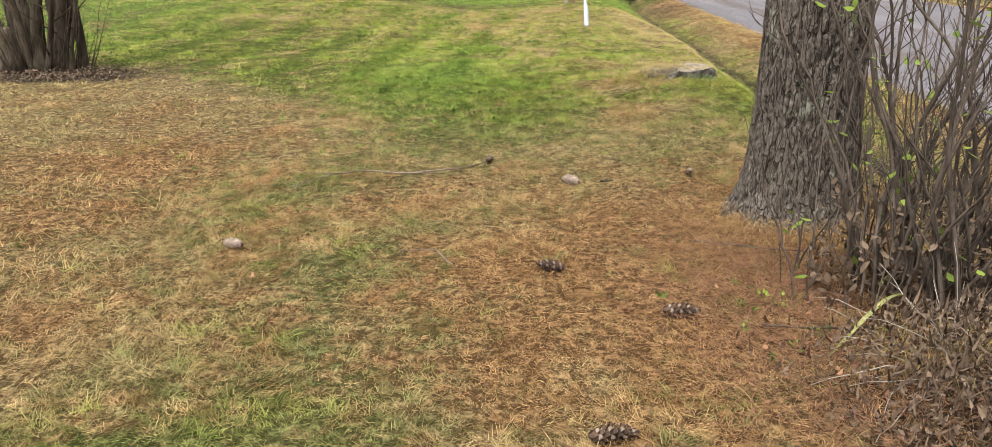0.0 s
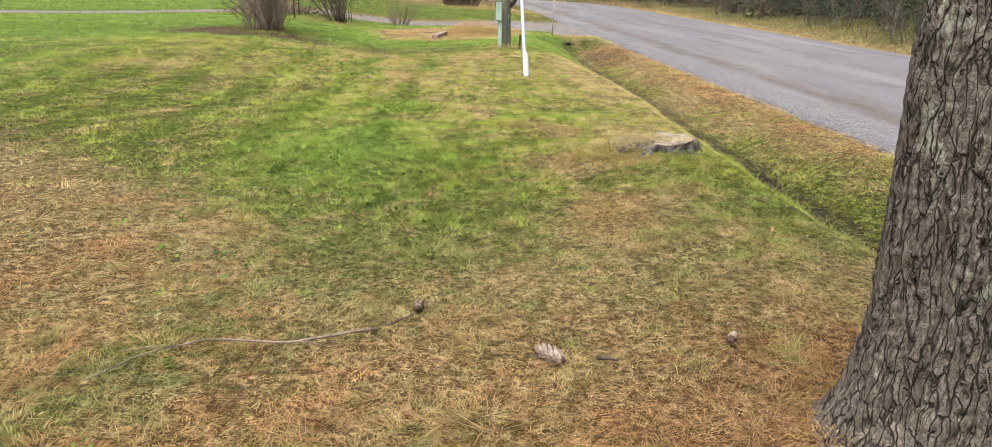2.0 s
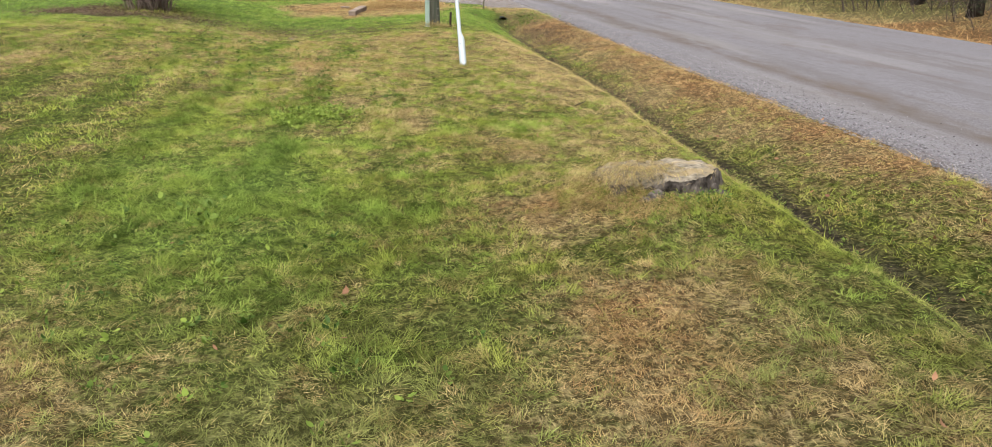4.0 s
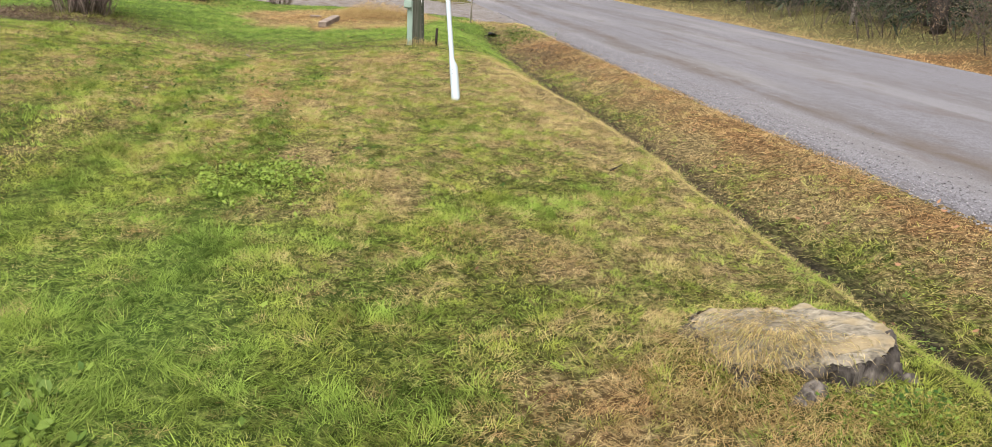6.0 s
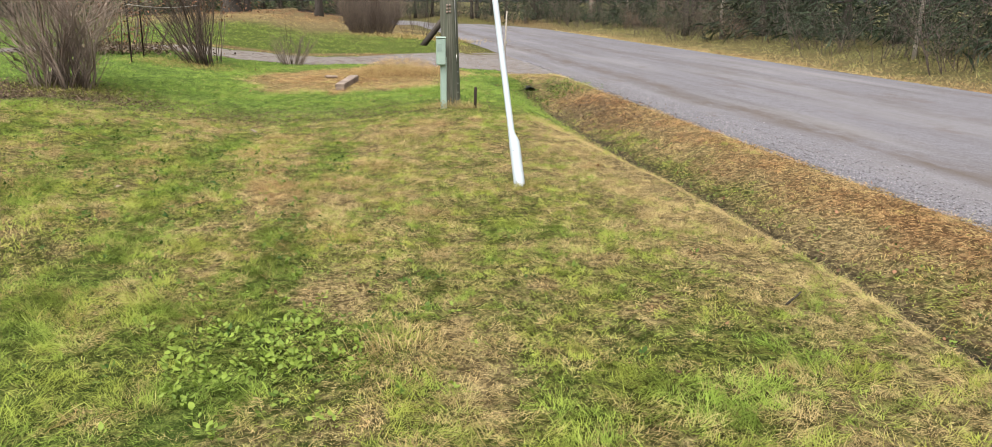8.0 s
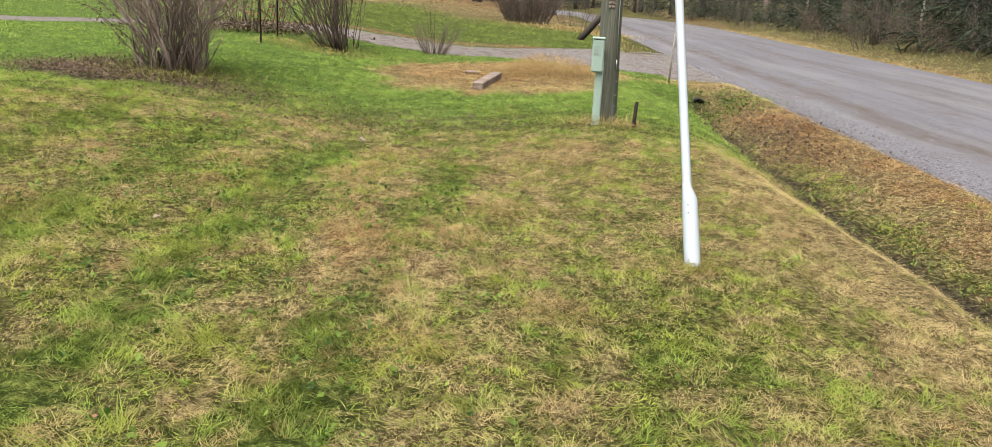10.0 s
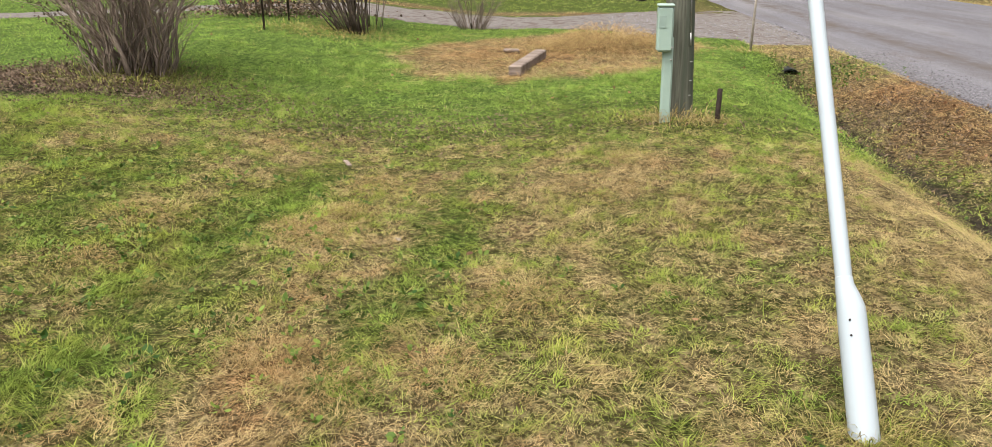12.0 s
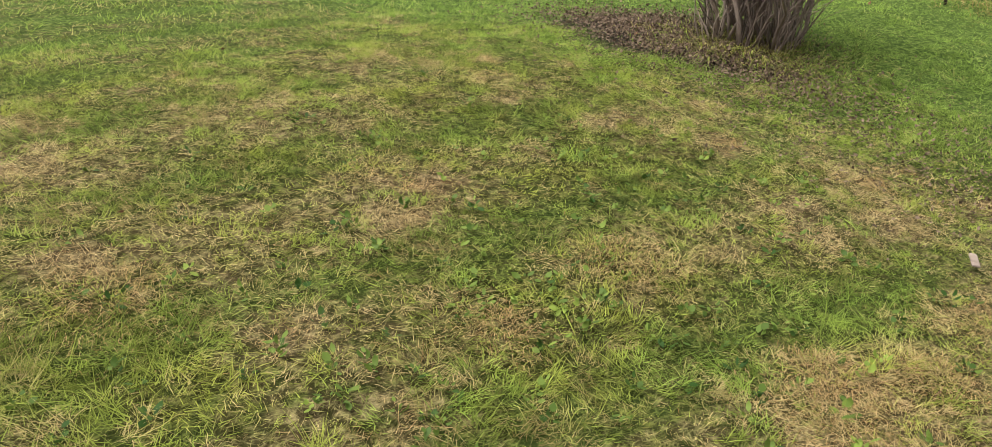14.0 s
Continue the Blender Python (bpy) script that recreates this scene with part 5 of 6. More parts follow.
# ---- the house beyond the drive, and its ramp ----
HX, HY = -22.07, 48.0
hz = gz(HX, HY) - 0.12
house = thing("house", (HX, HY, hz), "mint-green clapboard house on a whitewashed base", "house", turn=33)
for cx, cy, wx, wy in ((-1.45, 3.5, 2.9, 7.0), (-7.2, 7.0, 8.6, 7.0)):
    g = Geo()
    g.box(cx, cy, 0, wx, wy, 0.47)
    part("foundation", g, M_PALE, house, "whitewashed block base", shade=False)
    for k in range(9):
        g = Geo()
        g.box(cx, cy, 0.472 + 0.28 * k, wx + 0.06, wy + 0.06, 0.272, None, 0.012)
        part("siding_board", g, M_SIDING, house, shade=False)
    g = Geo()
    x0, x1, y0, y1 = cx - wx / 2 - 0.4, cx + wx / 2 + 0.4, cy - wy / 2 - 0.4, cy + wy / 2 + 0.4
    if wx < wy:
        g.v = [(x0, y0, 3.0), (x1, y0, 3.0), (x1, y1, 3.0), (x0, y1, 3.0), (cx, y0, 4.3), (cx, y1, 4.3)]
        g.f = [(1, 2, 5, 4), (3, 0, 4, 5), (0, 1, 4), (2, 3, 5), (3, 2, 1, 0)]
    else:
        g.v = [(x0, y0, 3.0), (x1, y0, 3.0), (x1, y1, 3.0), (x0, y1, 3.0), (x0, cy, 4.6), (x1, cy, 4.6)]
        g.f = [(0, 1, 5, 4), (2, 3, 4, 5), (1, 2, 5), (3, 0, 4), (3, 2, 1, 0)]
    g.s = [0] * 5
    part("roof", g, M_ROOF, house, shade=False)

RX, RY = -21.15, 45.7
rz = gz(RX, RY)
ramp_ob = thing("wooden_ramp", (RX, RY, rz), "weathered grey wooden walkway and access ramp with railings", "ramp", turn=105)
DZ, DECK, RUN, FALL = 0.80, 6.5, 8.4, 0.80
slope = math.atan2(FALL, RUN)


def ramp_z(x):
    """Height of the walkway at local x, which runs from 0 to below -DECK down the slope."""
    return DZ - FALL * max(0.0, -x - DECK) / RUN


for k in range(int((DECK + RUN) / 0.172)):
    g = Geo()
    fx = -0.09 - 0.172 * k
    g.box(fx, 0.62, ramp_z(fx) - 0.035, 0.164, 1.25, 0.035, Matrix.Rotation(-slope if fx < -DECK else 0, 4, "Y"), 0.005)
    part("deck_board", g, M_DECK, ramp_ob, shade=False)
for yy in (-0.03, 1.27):
    for up_z, tall, thick in ((-0.20, 0.19, 0.045), (0.30, 0.14, 0.04), (0.60, 0.14, 0.04), (0.90, 0.04, 0.12)):
        g = Geo()
        g.box(-DECK / 2, yy, DZ + up_z, DECK, thick, tall, None, 0.006)
        part("rail", g, M_DECK, ramp_ob, shade=False)
        g = Geo()
        g.box(-DECK - RUN / 2, yy, DZ - FALL / 2 + up_z, math.hypot(RUN, FALL), thick, tall, Matrix.Rotation(-slope, 4, "Y"), 0.006)
        part("rail", g, M_DECK, ramp_ob, shade=False)
    for k in range(8):
        g = Geo()
        fx = -0.1 - 2.0 * k
        g.box(fx, yy + (-0.075 if yy < 0 else 0.075), -0.3, 0.11, 0.1, ramp_z(fx) + 1.24, None, 0.008)
        part("post", g, M_DECK, ramp_ob, shade=False)
for k in range(24):
    g = Geo()
    g.box(-0.2 - 0.13 * k, -0.062, DZ - 0.1, 0.035, 0.018, 1.0)
    part("baluster", g, M_DECK, ramp_ob, shade=False)

# ---- far trees on the lawn ----
def far_tree(px, py, rad, label, seed, tall=9.0):
    r = random.Random(seed)
    ob = thing("lawn_tree", (px, py, gz(px, py)), label, "tree")
    g = Geo()
    g.tube([(0, 0, -0.2), (0, 0, 0.05), (0, 0, 0.5), (0.02, 0, 2.0), (0.05, 0.05, tall * 0.6), (0, 0, tall)], [rad * 1.45, rad * 1.3, rad * 1.05, rad, rad * 0.6, rad * 0.15], 14)
    part("trunk", g, M_TRUNK, ob)
    tips = []
    for _ in range(14):
        g = Geo()
        w, h = r.uniform(0, 6.28), r.uniform(0.35, 0.95) * tall
        tips += twiggy_stem(g, r, (0, 0, h), (math.cos(w), math.sin(w), 0.5), 2.4 * (1.2 - h / tall), rad * 0.22, 5, 2)
        part("limb", g, M_TRUNK, ob)
    t = np.repeat(np.array([tuple(q) for q in tips]), 10, 0)
    m = len(t)
    tagged(part("crown", kites("crown", t + rng.normal(0, 0.25, (m, 3)), unit(rng.normal(0, 1, (m, 3))), unit(rng.normal(0, 1, (m, 3))), rng.uniform(0.15, 0.3, m), np.full(m, 0.08), np.zeros(m), M_BRUSHLEAF, vary=rng.random(m)), M_BRUSHLEAF, ob), kind="stuff")
    return ob


far_tree(-7.4, 66.5, 0.52, "thick dark trunk of a mature lawn tree", 31, 13)
far_tree(-6.5, 66.9, 0.2, "slim dark tree beside the thick trunk", 32, 9)
far_tree(-2.05, 64.0, 0.23, "slim dark lawn tree by the lane", 33, 9)
far_tree(-11.5, 74.0, 0.25, "dark distant lawn tree", 34, 10)
far_tree(-13.5, 78.0, 0.3, "dark distant lawn tree", 35, 11)


# ---- the woods across the lane ----
def conifer(seed, tall, spread):
    r = random.Random(seed)
    ob = thing("conifer_tree", (0, 0, 0), "dark green conifer with low sweeping boughs at the wood's edge", "tree", "trees of the wood")
    g = Geo()
    g.tube([(0, 0, -0.3), (0, 0, 0.3), (0.03, 0.02, tall * 0.5), (0, 0, tall)], [0.2, 0.16, 0.1, 0.02], 9)
    part("trunk", g, M_TRUNK, ob)
    g, pts, dirs = Geo(), [], []
    for k in range(46):
        h = 0.25 + (tall - 0.4) * (k / 46) ** 1.6
        w = r.uniform(0, 6.28)
        L = spread * (1.05 - h / tall) * r.uniform(0.7, 1.2)
        bp = wander((0, 0, h), (math.cos(w), math.sin(w), 0.05), L, 4, r, 0.15, -0.05)
        g.tube(bp, [0.02 - 0.004 * i for i in range(5)], 3, False)
        for i in range(1, 5):
            for _ in range(6):
                pts.append(bp[i] + Vector((r.gauss(0, 0.2), r.gauss(0, 0.2), r.gauss(-0.03, 0.1))))
                dirs.append((math.cos(w) + r.gauss(0, 0.7), math.sin(w) + r.gauss(0, 0.7), r.gauss(-0.3, 0.4)))
    tagged(part("bough_tangle", g, M_TRUNK, ob), kind="stuff")
    p, d = np.array([tuple(q) for q in pts]), unit(np.array(dirs))
    m = len(p)
    tagged(part("crown", kites("crown", p, d, unit(np.cross(d, rng.normal(0, 1, (m, 3)))), rng.uniform(0.26, 0.55, m), rng.uniform(0.035, 0.085, m), np.full(m, 0.06), M_NEEDLE, vary=np.clip(rng.normal(0.45, 0.3, m), 0, 1)), M_NEEDLE, ob), kind="stuff")
    return ob


def brush(seed, tall, leafy, mat, label):
    r = random.Random(seed)
    ob = thing("brush_shrub", (0, 0, 0), label, "shrub", "brush of the wood's edge")
    tips = []
    g = Geo()
    for _ in range(15):
        w = r.uniform(0, 6.28)
        q = r.uniform(0, 1.0)
        tips += thin_stem(g, r, (math.cos(w) * q, math.sin(w) * q, -0.1), (math.cos(w) * 0.45, math.sin(w) * 0.45, 1), tall * r.uniform(0.4, 1.1), 0.012, 9)
    tagged(part("stem_tangle", g, M_GREYTWIG, ob), kind="stuff")
    t = np.repeat(np.array([tuple(q) for q in tips]), leafy, 0)
    m = len(t)
    tagged(part("foliage", kites("foliage", t + rng.normal(0, 0.16, (m, 3)), unit(rng.normal(0, 1, (m, 3))), unit(rng.normal(0, 1, (m, 3))), rng.uniform(0.05, 0.10, m), rng.uniform(0.018, 0.036, m), np.zeros(m), mat, vary=rng.random(m)), mat, ob), kind="stuff")
    return ob


def bare_tree(seed, tall, rad, mat):
    r = random.Random(seed)
    ob = thing("wood_tree", (0, 0, 0), "grey bare-branched tree trunk at the wood's edge", "tree", "trees of the wood")
    g = Geo()
    pts = wander((0, 0, -0.2), (0.05, 0.02, 1), tall, 9, r, 0.05, 0.02)
    g.tube(pts, [rad * (1.3 if i == 0 else 1 - 0.09 * i) for i in range(10)], 10)
    part("trunk", g, mat, ob)
    g = Geo()
    for _ in range(16):
        w = r.uniform(0, 6.28)
        thin_stem(g, r, pts[r.randint(1, 9)], (math.cos(w), math.sin(w), 0.3), r.uniform(1.0, 2.6), 0.03, 6)
    tagged(part("limb_tangle", g, M_GREYTWIG, ob), kind="stuff")
    return ob


kinds = [conifer(41, 7.5, 2.2), conifer(42, 9.0, 2.6), conifer(43, 6.0, 1.9)]
brushes = [brush(51, 1.9, 7, M_BRUSHLEAF, "tangled olive-brown brush at the wood's edge"), brush(52, 1.5, 5, M_DEADLEAF, "tangled brown leafless brush at the wood's edge"), brush(53, 2.3, 8, M_NEEDLE, "dark evergreen brush at the wood's edge")]
trees = [bare_tree(61, 9, 0.16, M_TRUNK), bare_tree(62, 10, 0.24, M_STEM), bare_tree(63, 7, 0.07, M_STAKE)]
r = random.Random(77)


def plant(source, px, py, size):
    copy_thing(source, pose(px, py, gz(px, py), 0, 0, r.uniform(0, 360)) @ Matrix.Diagonal((size, size, size, 1)))


def edge_x(y):
    return 13.6 + float(bend_x(np.array([y]))[0])


yy = 14.0
while yy < 112:
    plant(brushes[r.choice((0, 0, 1, 2, 2))], edge_x(yy) + r.uniform(0.3, 1.2), yy, r.uniform(0.75, 1.1))
    if r.random() < 0.75:
        plant(kinds[r.randint(0, 2)], edge_x(yy) + r.uniform(2.0, 4.0), yy + r.uniform(-1, 1), r.uniform(0.8, 1.2))
    if r.random() < 0.55:
        plant(trees[r.choice((0, 0, 1, 2))], edge_x(yy) + r.uniform(0.8, 3.5), yy + r.uniform(-1, 1), r.uniform(0.8, 1.1))
    yy += r.uniform(1.7, 2.7)
for k in range(16):
    plant(kinds[r.randint(0, 2)], edge_x(20 + 4.4 * k) + r.uniform(5.5, 8), 20 + 4.4 * k, r.uniform(1.0, 1.4))
for k in range(24):
    px = -46 + 2.1 * k + r.uniform(-0.6, 0.6)
    if px > -14 or px < -32:
        plant(kinds[r.randint(0, 2)], px, 92 + r.uniform(-4, 6) if px > -14 else 62 + r.uniform(-3, 3), r.uniform(1.0, 1.5))
for k in range(12):
    plant(brushes[r.choice((1, 1, 2))], -26 + 2.0 * k, 88 + r.uniform(-2, 2), r.uniform(1.0, 1.5))
for k in range(12):
    plant(kinds[r.randint(0, 2)], -33 + 2.0 * k, 74 + r.uniform(-1.5, 2.5), r.uniform(1.0, 1.4))
    if k % 2:
        plant(brushes[r.choice((1, 2))], -33 + 2.0 * k, 72 + r.uniform(-1, 1), r.uniform(0.9, 1.3))
for ob in (*kinds, *brushes, *trees):
    ob.matrix_world = pose(edge_x(30) + 5 + r.uniform(0, 4), 24 + r.uniform(0, 30), gz(20, 30), 0, 0, 0)

# ---- pine cones, sticks and fallen bits on the lawn ----
def pine_cone(px, py, heading, length, pale, label):
    ob = thing("pine_cone", (0, 0, 0), label, "pine cone", "pine cones on the lawn")
    core = Geo()
    prof = [(0.0, 0.006), (0.1, 0.016), (0.35, 0.019), (0.7, 0.013), (0.97, 0.004)]
    core.tube([(length * (a - 0.5), 0, 0) for a, _ in prof], [b for _, b in prof], 10)
    part("core", core, M_CONE, ob)
    g = Geo()
    N = 78
    for k in range(N):
        a = (k + 0.5) / N
        w = k * 2.39996
        rad = 0.031 * math.sin(math.pi * min(1, 0.12 + a * 0.92)) ** 0.6 * (length / 0.14) + 0.004
        ax = length * (a - 0.5)
        wide = 0.011 * (1 - 0.5 * a)
        o, s2 = Vector((0, math.cos(w), math.sin(w))), Vector((0, -math.sin(w), math.cos(w)))
        f = Vector((1, 0, 0))
        b0 = o * 0.010 + f * ax
        m0 = o * rad * 0.75 + f * (ax + 0.010)
        t0 = o * rad + f * (ax + 0.020)
        i = len(g.v)
        up2 = (f * 0.7 - o * 0.5) * 0.0028
        for q in (b0 - s2 * wide * 0.4, b0 + s2 * wide * 0.4, m0 + s2 * wide, m0 - s2 * wide, t0 + s2 * wide * 0.6, t0 - s2 * wide * 0.6, m0 + up2, t0 + up2 * 1.4):
            g.v.append(tuple(q))
        g.f += [(i, i + 1, i + 2, i + 3), (i + 3, i + 2, i + 4, i + 5), (i, i + 6, i + 1), (i + 2, i + 1, i + 6), (i + 3, i + 6, i), (i + 2, i + 6, i + 7, i + 4), (i + 3, i + 5, i + 7, i + 6), (i + 4, i + 7, i + 5)]
        g.s += [0, 0, 0, 0, 0, 0, 0, 1] if k % 3 else [0, 1, 0, 0, 0, 0, 0, 1]
    tagged(part("scale_cover", g, [M_CONE_PALE if pale else M_CONE, M_CONE_TIP], ob, shade=False), kind="stuff")
    ob.matrix_world = pose(px, py, gz(px, py) + 0.030, 0, r.uniform(-6, 6), heading)


pine_cone(-1.51, 4.31, 150, 0.13, True, "weathered tan pine cone lying on dry lawn")
pine_cone(0.345, 5.60, 122, 0.17, True, "bleached pale pine cone lying on dry lawn")
pine_cone(0.165, 4.02, 170, 0.125, False, "dark pine cone with pale scale tips on dry grass")
pine_cone(0.69, 3.44, 5, 0.145, False, "dark pine cone with pale scale tips near the thicket")
pine_cone(0.31, 2.50, 8, 0.15, False, "dark pine cone with pale scale tips on dry grass")
pine_cone(-0.225, 6.15, 80, 0.10, False, "small dark pine cone in the grass")
pine_cone(1.12, 5.62, 60, 0.07, True, "small bleached pine cone near the pine roots")


def stick(points, rad, label, mat=M_TWIG, forks=()):
    g = Geo()
    pts = [Vector((x, y, gz(x, y) + 0.022 + dz)) for x, y, dz in points]
    fine = []
    for a, b in zip(pts, pts[1:]):
        fine += [a.lerp(b, k / 4) + Vector((0, r.uniform(-0.004, 0.004), r.uniform(-0.003, 0.003))) for k in range(4)]
    fine.append(pts[-1])
    g.tube(fine, [rad * (1 - 0.55 * i / len(fine)) for i in range(len(fine))], 7)
    for f, dx, dy, dz in forks:
        o = fine[int(f * (len(fine) - 1))]
        g.tube([o, o + Vector((dx, dy, dz)) * 0.5 + Vector((0, 0.01, 0.004)), o + Vector((dx, dy, dz))], [rad * 0.6, rad * 0.5, rad * 0.25], 6)
    return tagged(part("fallen_stick", g, mat), label, "stick")


stick([(-0.40, 5.86, 0.02), (-0.75, 5.72, 0.02), (-1.1, 5.72, 0.03), (-1.32, 5.62, 0.02), (-1.50, 5.42, 0.0)], 0.0065, "crooked grey fallen stick on the lawn", M_STEM, forks=((0.68, -0.2, -0.1, 0.02), (0.3, 0.15, -0.06, 0.01)))
stick([(-0.36, 5.92, 0.01), (-0.24, 6.02, 0.03)], 0.006, "short pale twig in the grass")
stick([(-0.35, 4.0, 0.03), (-0.42, 4.16, 0.03), (-0.62, 4.26, 0.005)], 0.0045, "bent pale twig on dry grass", M_STEM, ((0.1, 0.05, -0.08, -0.01),))
stick([(0.53, 5.52, 0.01), (0.60, 5.44, 0.03)], 0.008, "short dark twig on dry grass", M_TRUNK)
stick([(0.9, 4.35, 0.0), (1.15, 4.22, 0.01), (1.45, 4.1, 0.01)], 0.005, "thin grey twig among pine needles", forks=((0.4, 0.2, -0.14, 0.0),))
stick([(1.0, 3.3, 0.0), (1.35, 3.22, 0.02), (1.6, 3.3, 0.05)], 0.006, "thin tan twig among withered leaves")
stick([(2.0, 13.2, 0.0), (2.13, 13.3, 0.02)], 0.008, "short dark twig on the bank", M_TRUNK)
g = Geo()
g.box(0, 0, 0, 0.11, 0.035, 0.012, None, 0.004)
ob = part("wood_chip", g, M_TIMBER, shade=False)
ob.matrix_world = pose(-1.31, 19.70, gz(-1.31, 19.7) + 0.045, 6, -8, 120)
tagged(ob, "pale splinter of wood on the lawn", "wood chip")

def curled_leaf(px, py, size, heading, label):
    g = Geo()
    for i in range(9):
        u = i / 8
        half = size * 0.30 * math.sin(math.pi * (0.06 + 0.9 * u)) ** 0.8
        for k in (-1, -0.5, 0, 0.5, 1):
            g.v.append((size * (u - 0.5), half * k, 0.35 * half * k * k + 0.25 * size * (u - 0.5) ** 2 + 0.004 * math.sin(9 * u + 3 * k)))
    for i in range(8):
        for k in range(4):
            a = i * 5 + k
            g.f.append((a, a + 1, a + 6, a + 5))
            g.s.append(0)
    g.tube([(-size * 0.5, 0, 0.25 * size * 0.25), (-size * 0.72, 0.004, 0.01)], [0.0014, 0.001], 4)
    ob = part("fallen_leaf", g, M_PALELEAF)
    ob.matrix_world = pose(px, py, gz(px, py) + 0.045, 8, -6, heading)
    tagged(ob, label, "leaf")


curled_leaf(-2.03, 16.50, 0.055, 60, "pale tan curled fallen leaf in the grass")
curled_leaf(-0.62, 18.0, 0.05, 130, "small pale fallen leaf in the grass")

# leaf litter under the lilac and old shrub, stray leaves elsewhere
def around(n, cx, cy, sx, sy):
    return cx + rng.normal(0, sx, n), cy + rng.normal(0, sy, n)


litter("leaf_litter", *around(8000, -4.95, 22.1, 0.66, 0.42), 0.024, M_DEADLEAF, "grey-brown fallen leaves under the lilac", lift=0.05)
litter("leaf_litter", *around(4500, -3.95, 21.6, 0.5, 0.28), 0.024, M_DEADLEAF, "grey-brown fallen leaves before the lilac", lift=0.05)
litter("leaf_litter", *around(2600, -3.7, 21.75, 0.75, 0.42), 0.022, M_DEADLEAF, "thin scatter of brown leaves in grass round the lilac", lift=0.05)
litter("leaf_litter", *around(3800, -5.6, 10.35, 0.75, 0.36), 0.026, M_DEADLEAF, "grey-brown fallen leaves under the old shrub", lift=0.05)
litter("leaf_litter", *around(1800, -4.9, 28.9, 0.8, 0.5), 0.055, M_DEADLEAF, "brown fallen leaves under the shrub", lift=0.2)
litter("leaf_litter", *around(300, 1.55, 3.1, 0.4, 0.45), 0.026, M_RUSTLEAF, "fallen leaves among pine needles by the thicket", lift=0.04)
litter("leaf_litter", rng.uniform(2.6, 4.3, 260), rng.uniform(6, 25, 260), 0.032, M_RUSTLEAF, "stray fallen leaves on the verge", lift=0.06)
litter("leaf_litter", *around(1500, 3.55, 22.6, 0.4, 1.4), 0.030, M_DEADLEAF, "fallen leaves gathered in the ditch", lift=0.06)
litter("leaf_litter", rng.uniform(-6, 2.5, 120), rng.uniform(3, 27, 120), 0.036, M_RUSTLEAF, "stray fallen leaves on the lawn", lift=0.05)
litter("leaf_litter", *around(5000, -1.6, 20.9, 1.9, 0.5), 0.020, M_DEADLEAF, "small brown leaf bits strewn over thin grass", lift=0.045)
litter("leaf_litter", rng.uniform(-14, 2, 1200), 54 + rng.random(1200) ** 0.8 * 20, 0.08, M_RUSTLEAF, "russet fallen leaves beneath the lawn trees", lift=0.04)


def weeds(cx, cy, sx, sy, plants, size, label, tall=0.05, bright=0.38):
    """Rosettes of broad leaves among the grass."""
    x, y = around(plants, cx, cy, sx, sy)
    k = 7
    px, py = np.repeat(x, k), np.repeat(y, k)
    n = plants * k
    w = rng.uniform(0, 6.28, n)
    L = size * rng.uniform(0.5, 1.4, n)
    p = np.stack([px + np.cos(w) * 0.012, py + np.sin(w) * 0.012, ground(px, py) + rng.uniform(0.2, 1, n) * tall], 1)
    tone = np.clip(np.repeat(rng.normal(bright, 0.25, plants), k) + rng.normal(0, 0.15, n), 0, 1)
    me = leaves("broadleaf_weeds", p, w, rng.normal(0.35, 0.3, n), L, L * rng.uniform(0.4, 0.75, n), M_LEAF, tone, 0.2)
    return tagged(new("broadleaf_weeds", me), label, "weeds", kind="stuff")


weeds(-0.62, 12.95, 0.26, 0.36, 150, 0.030, "bright green broadleaf weeds in the lawn", 0.055, 0.85)
weeds(-1.05, 9.95, 0.16, 0.30, 14, 0.048, "pale broad-leaved plantain rosettes in the lawn", 0.035, 0.5)
weeds(-0.75, 8.4, 0.3, 0.3, 10, 0.040, "pale broad-leaved plantain rosettes in the lawn", 0.035, 0.5)
weeds(-1.3, 8.2, 0.8, 1.3, 90, 0.028, "broadleaf weeds in the green lawn")
weeds(-1.4, 16.8, 0.8, 1.2, 190, 0.028, "broadleaf weeds in the lawn")
weeds(-2.4, 18.3, 0.9, 0.9, 170, 0.03, "broadleaf weeds in the lawn")
weeds(-0.5, 14.3, 0.9, 1.0, 90, 0.026, "broadleaf weeds in the lawn")
weeds(1.05, 3.45, 0.2, 0.25, 14, 0.022, "small green seedlings among pine needles", 0.06)
weeds(1.86, 9.33, 0.12, 0.06, 40, 0.018, "green weeds at the stump's foot", 0.09)
weeds(3.2, 15.0, 0.2, 5.0, 160, 0.022, "green weeds along the verge")
weeds(3.45, 25.2, 0.32, 0.4, 150, 0.035, "green weeds over the culvert", 0.10)
weeds(-21.3, 46.6, 1.0, 0.6, 260, 0.08, "leafy green plants at the foot of the house", 0.3)

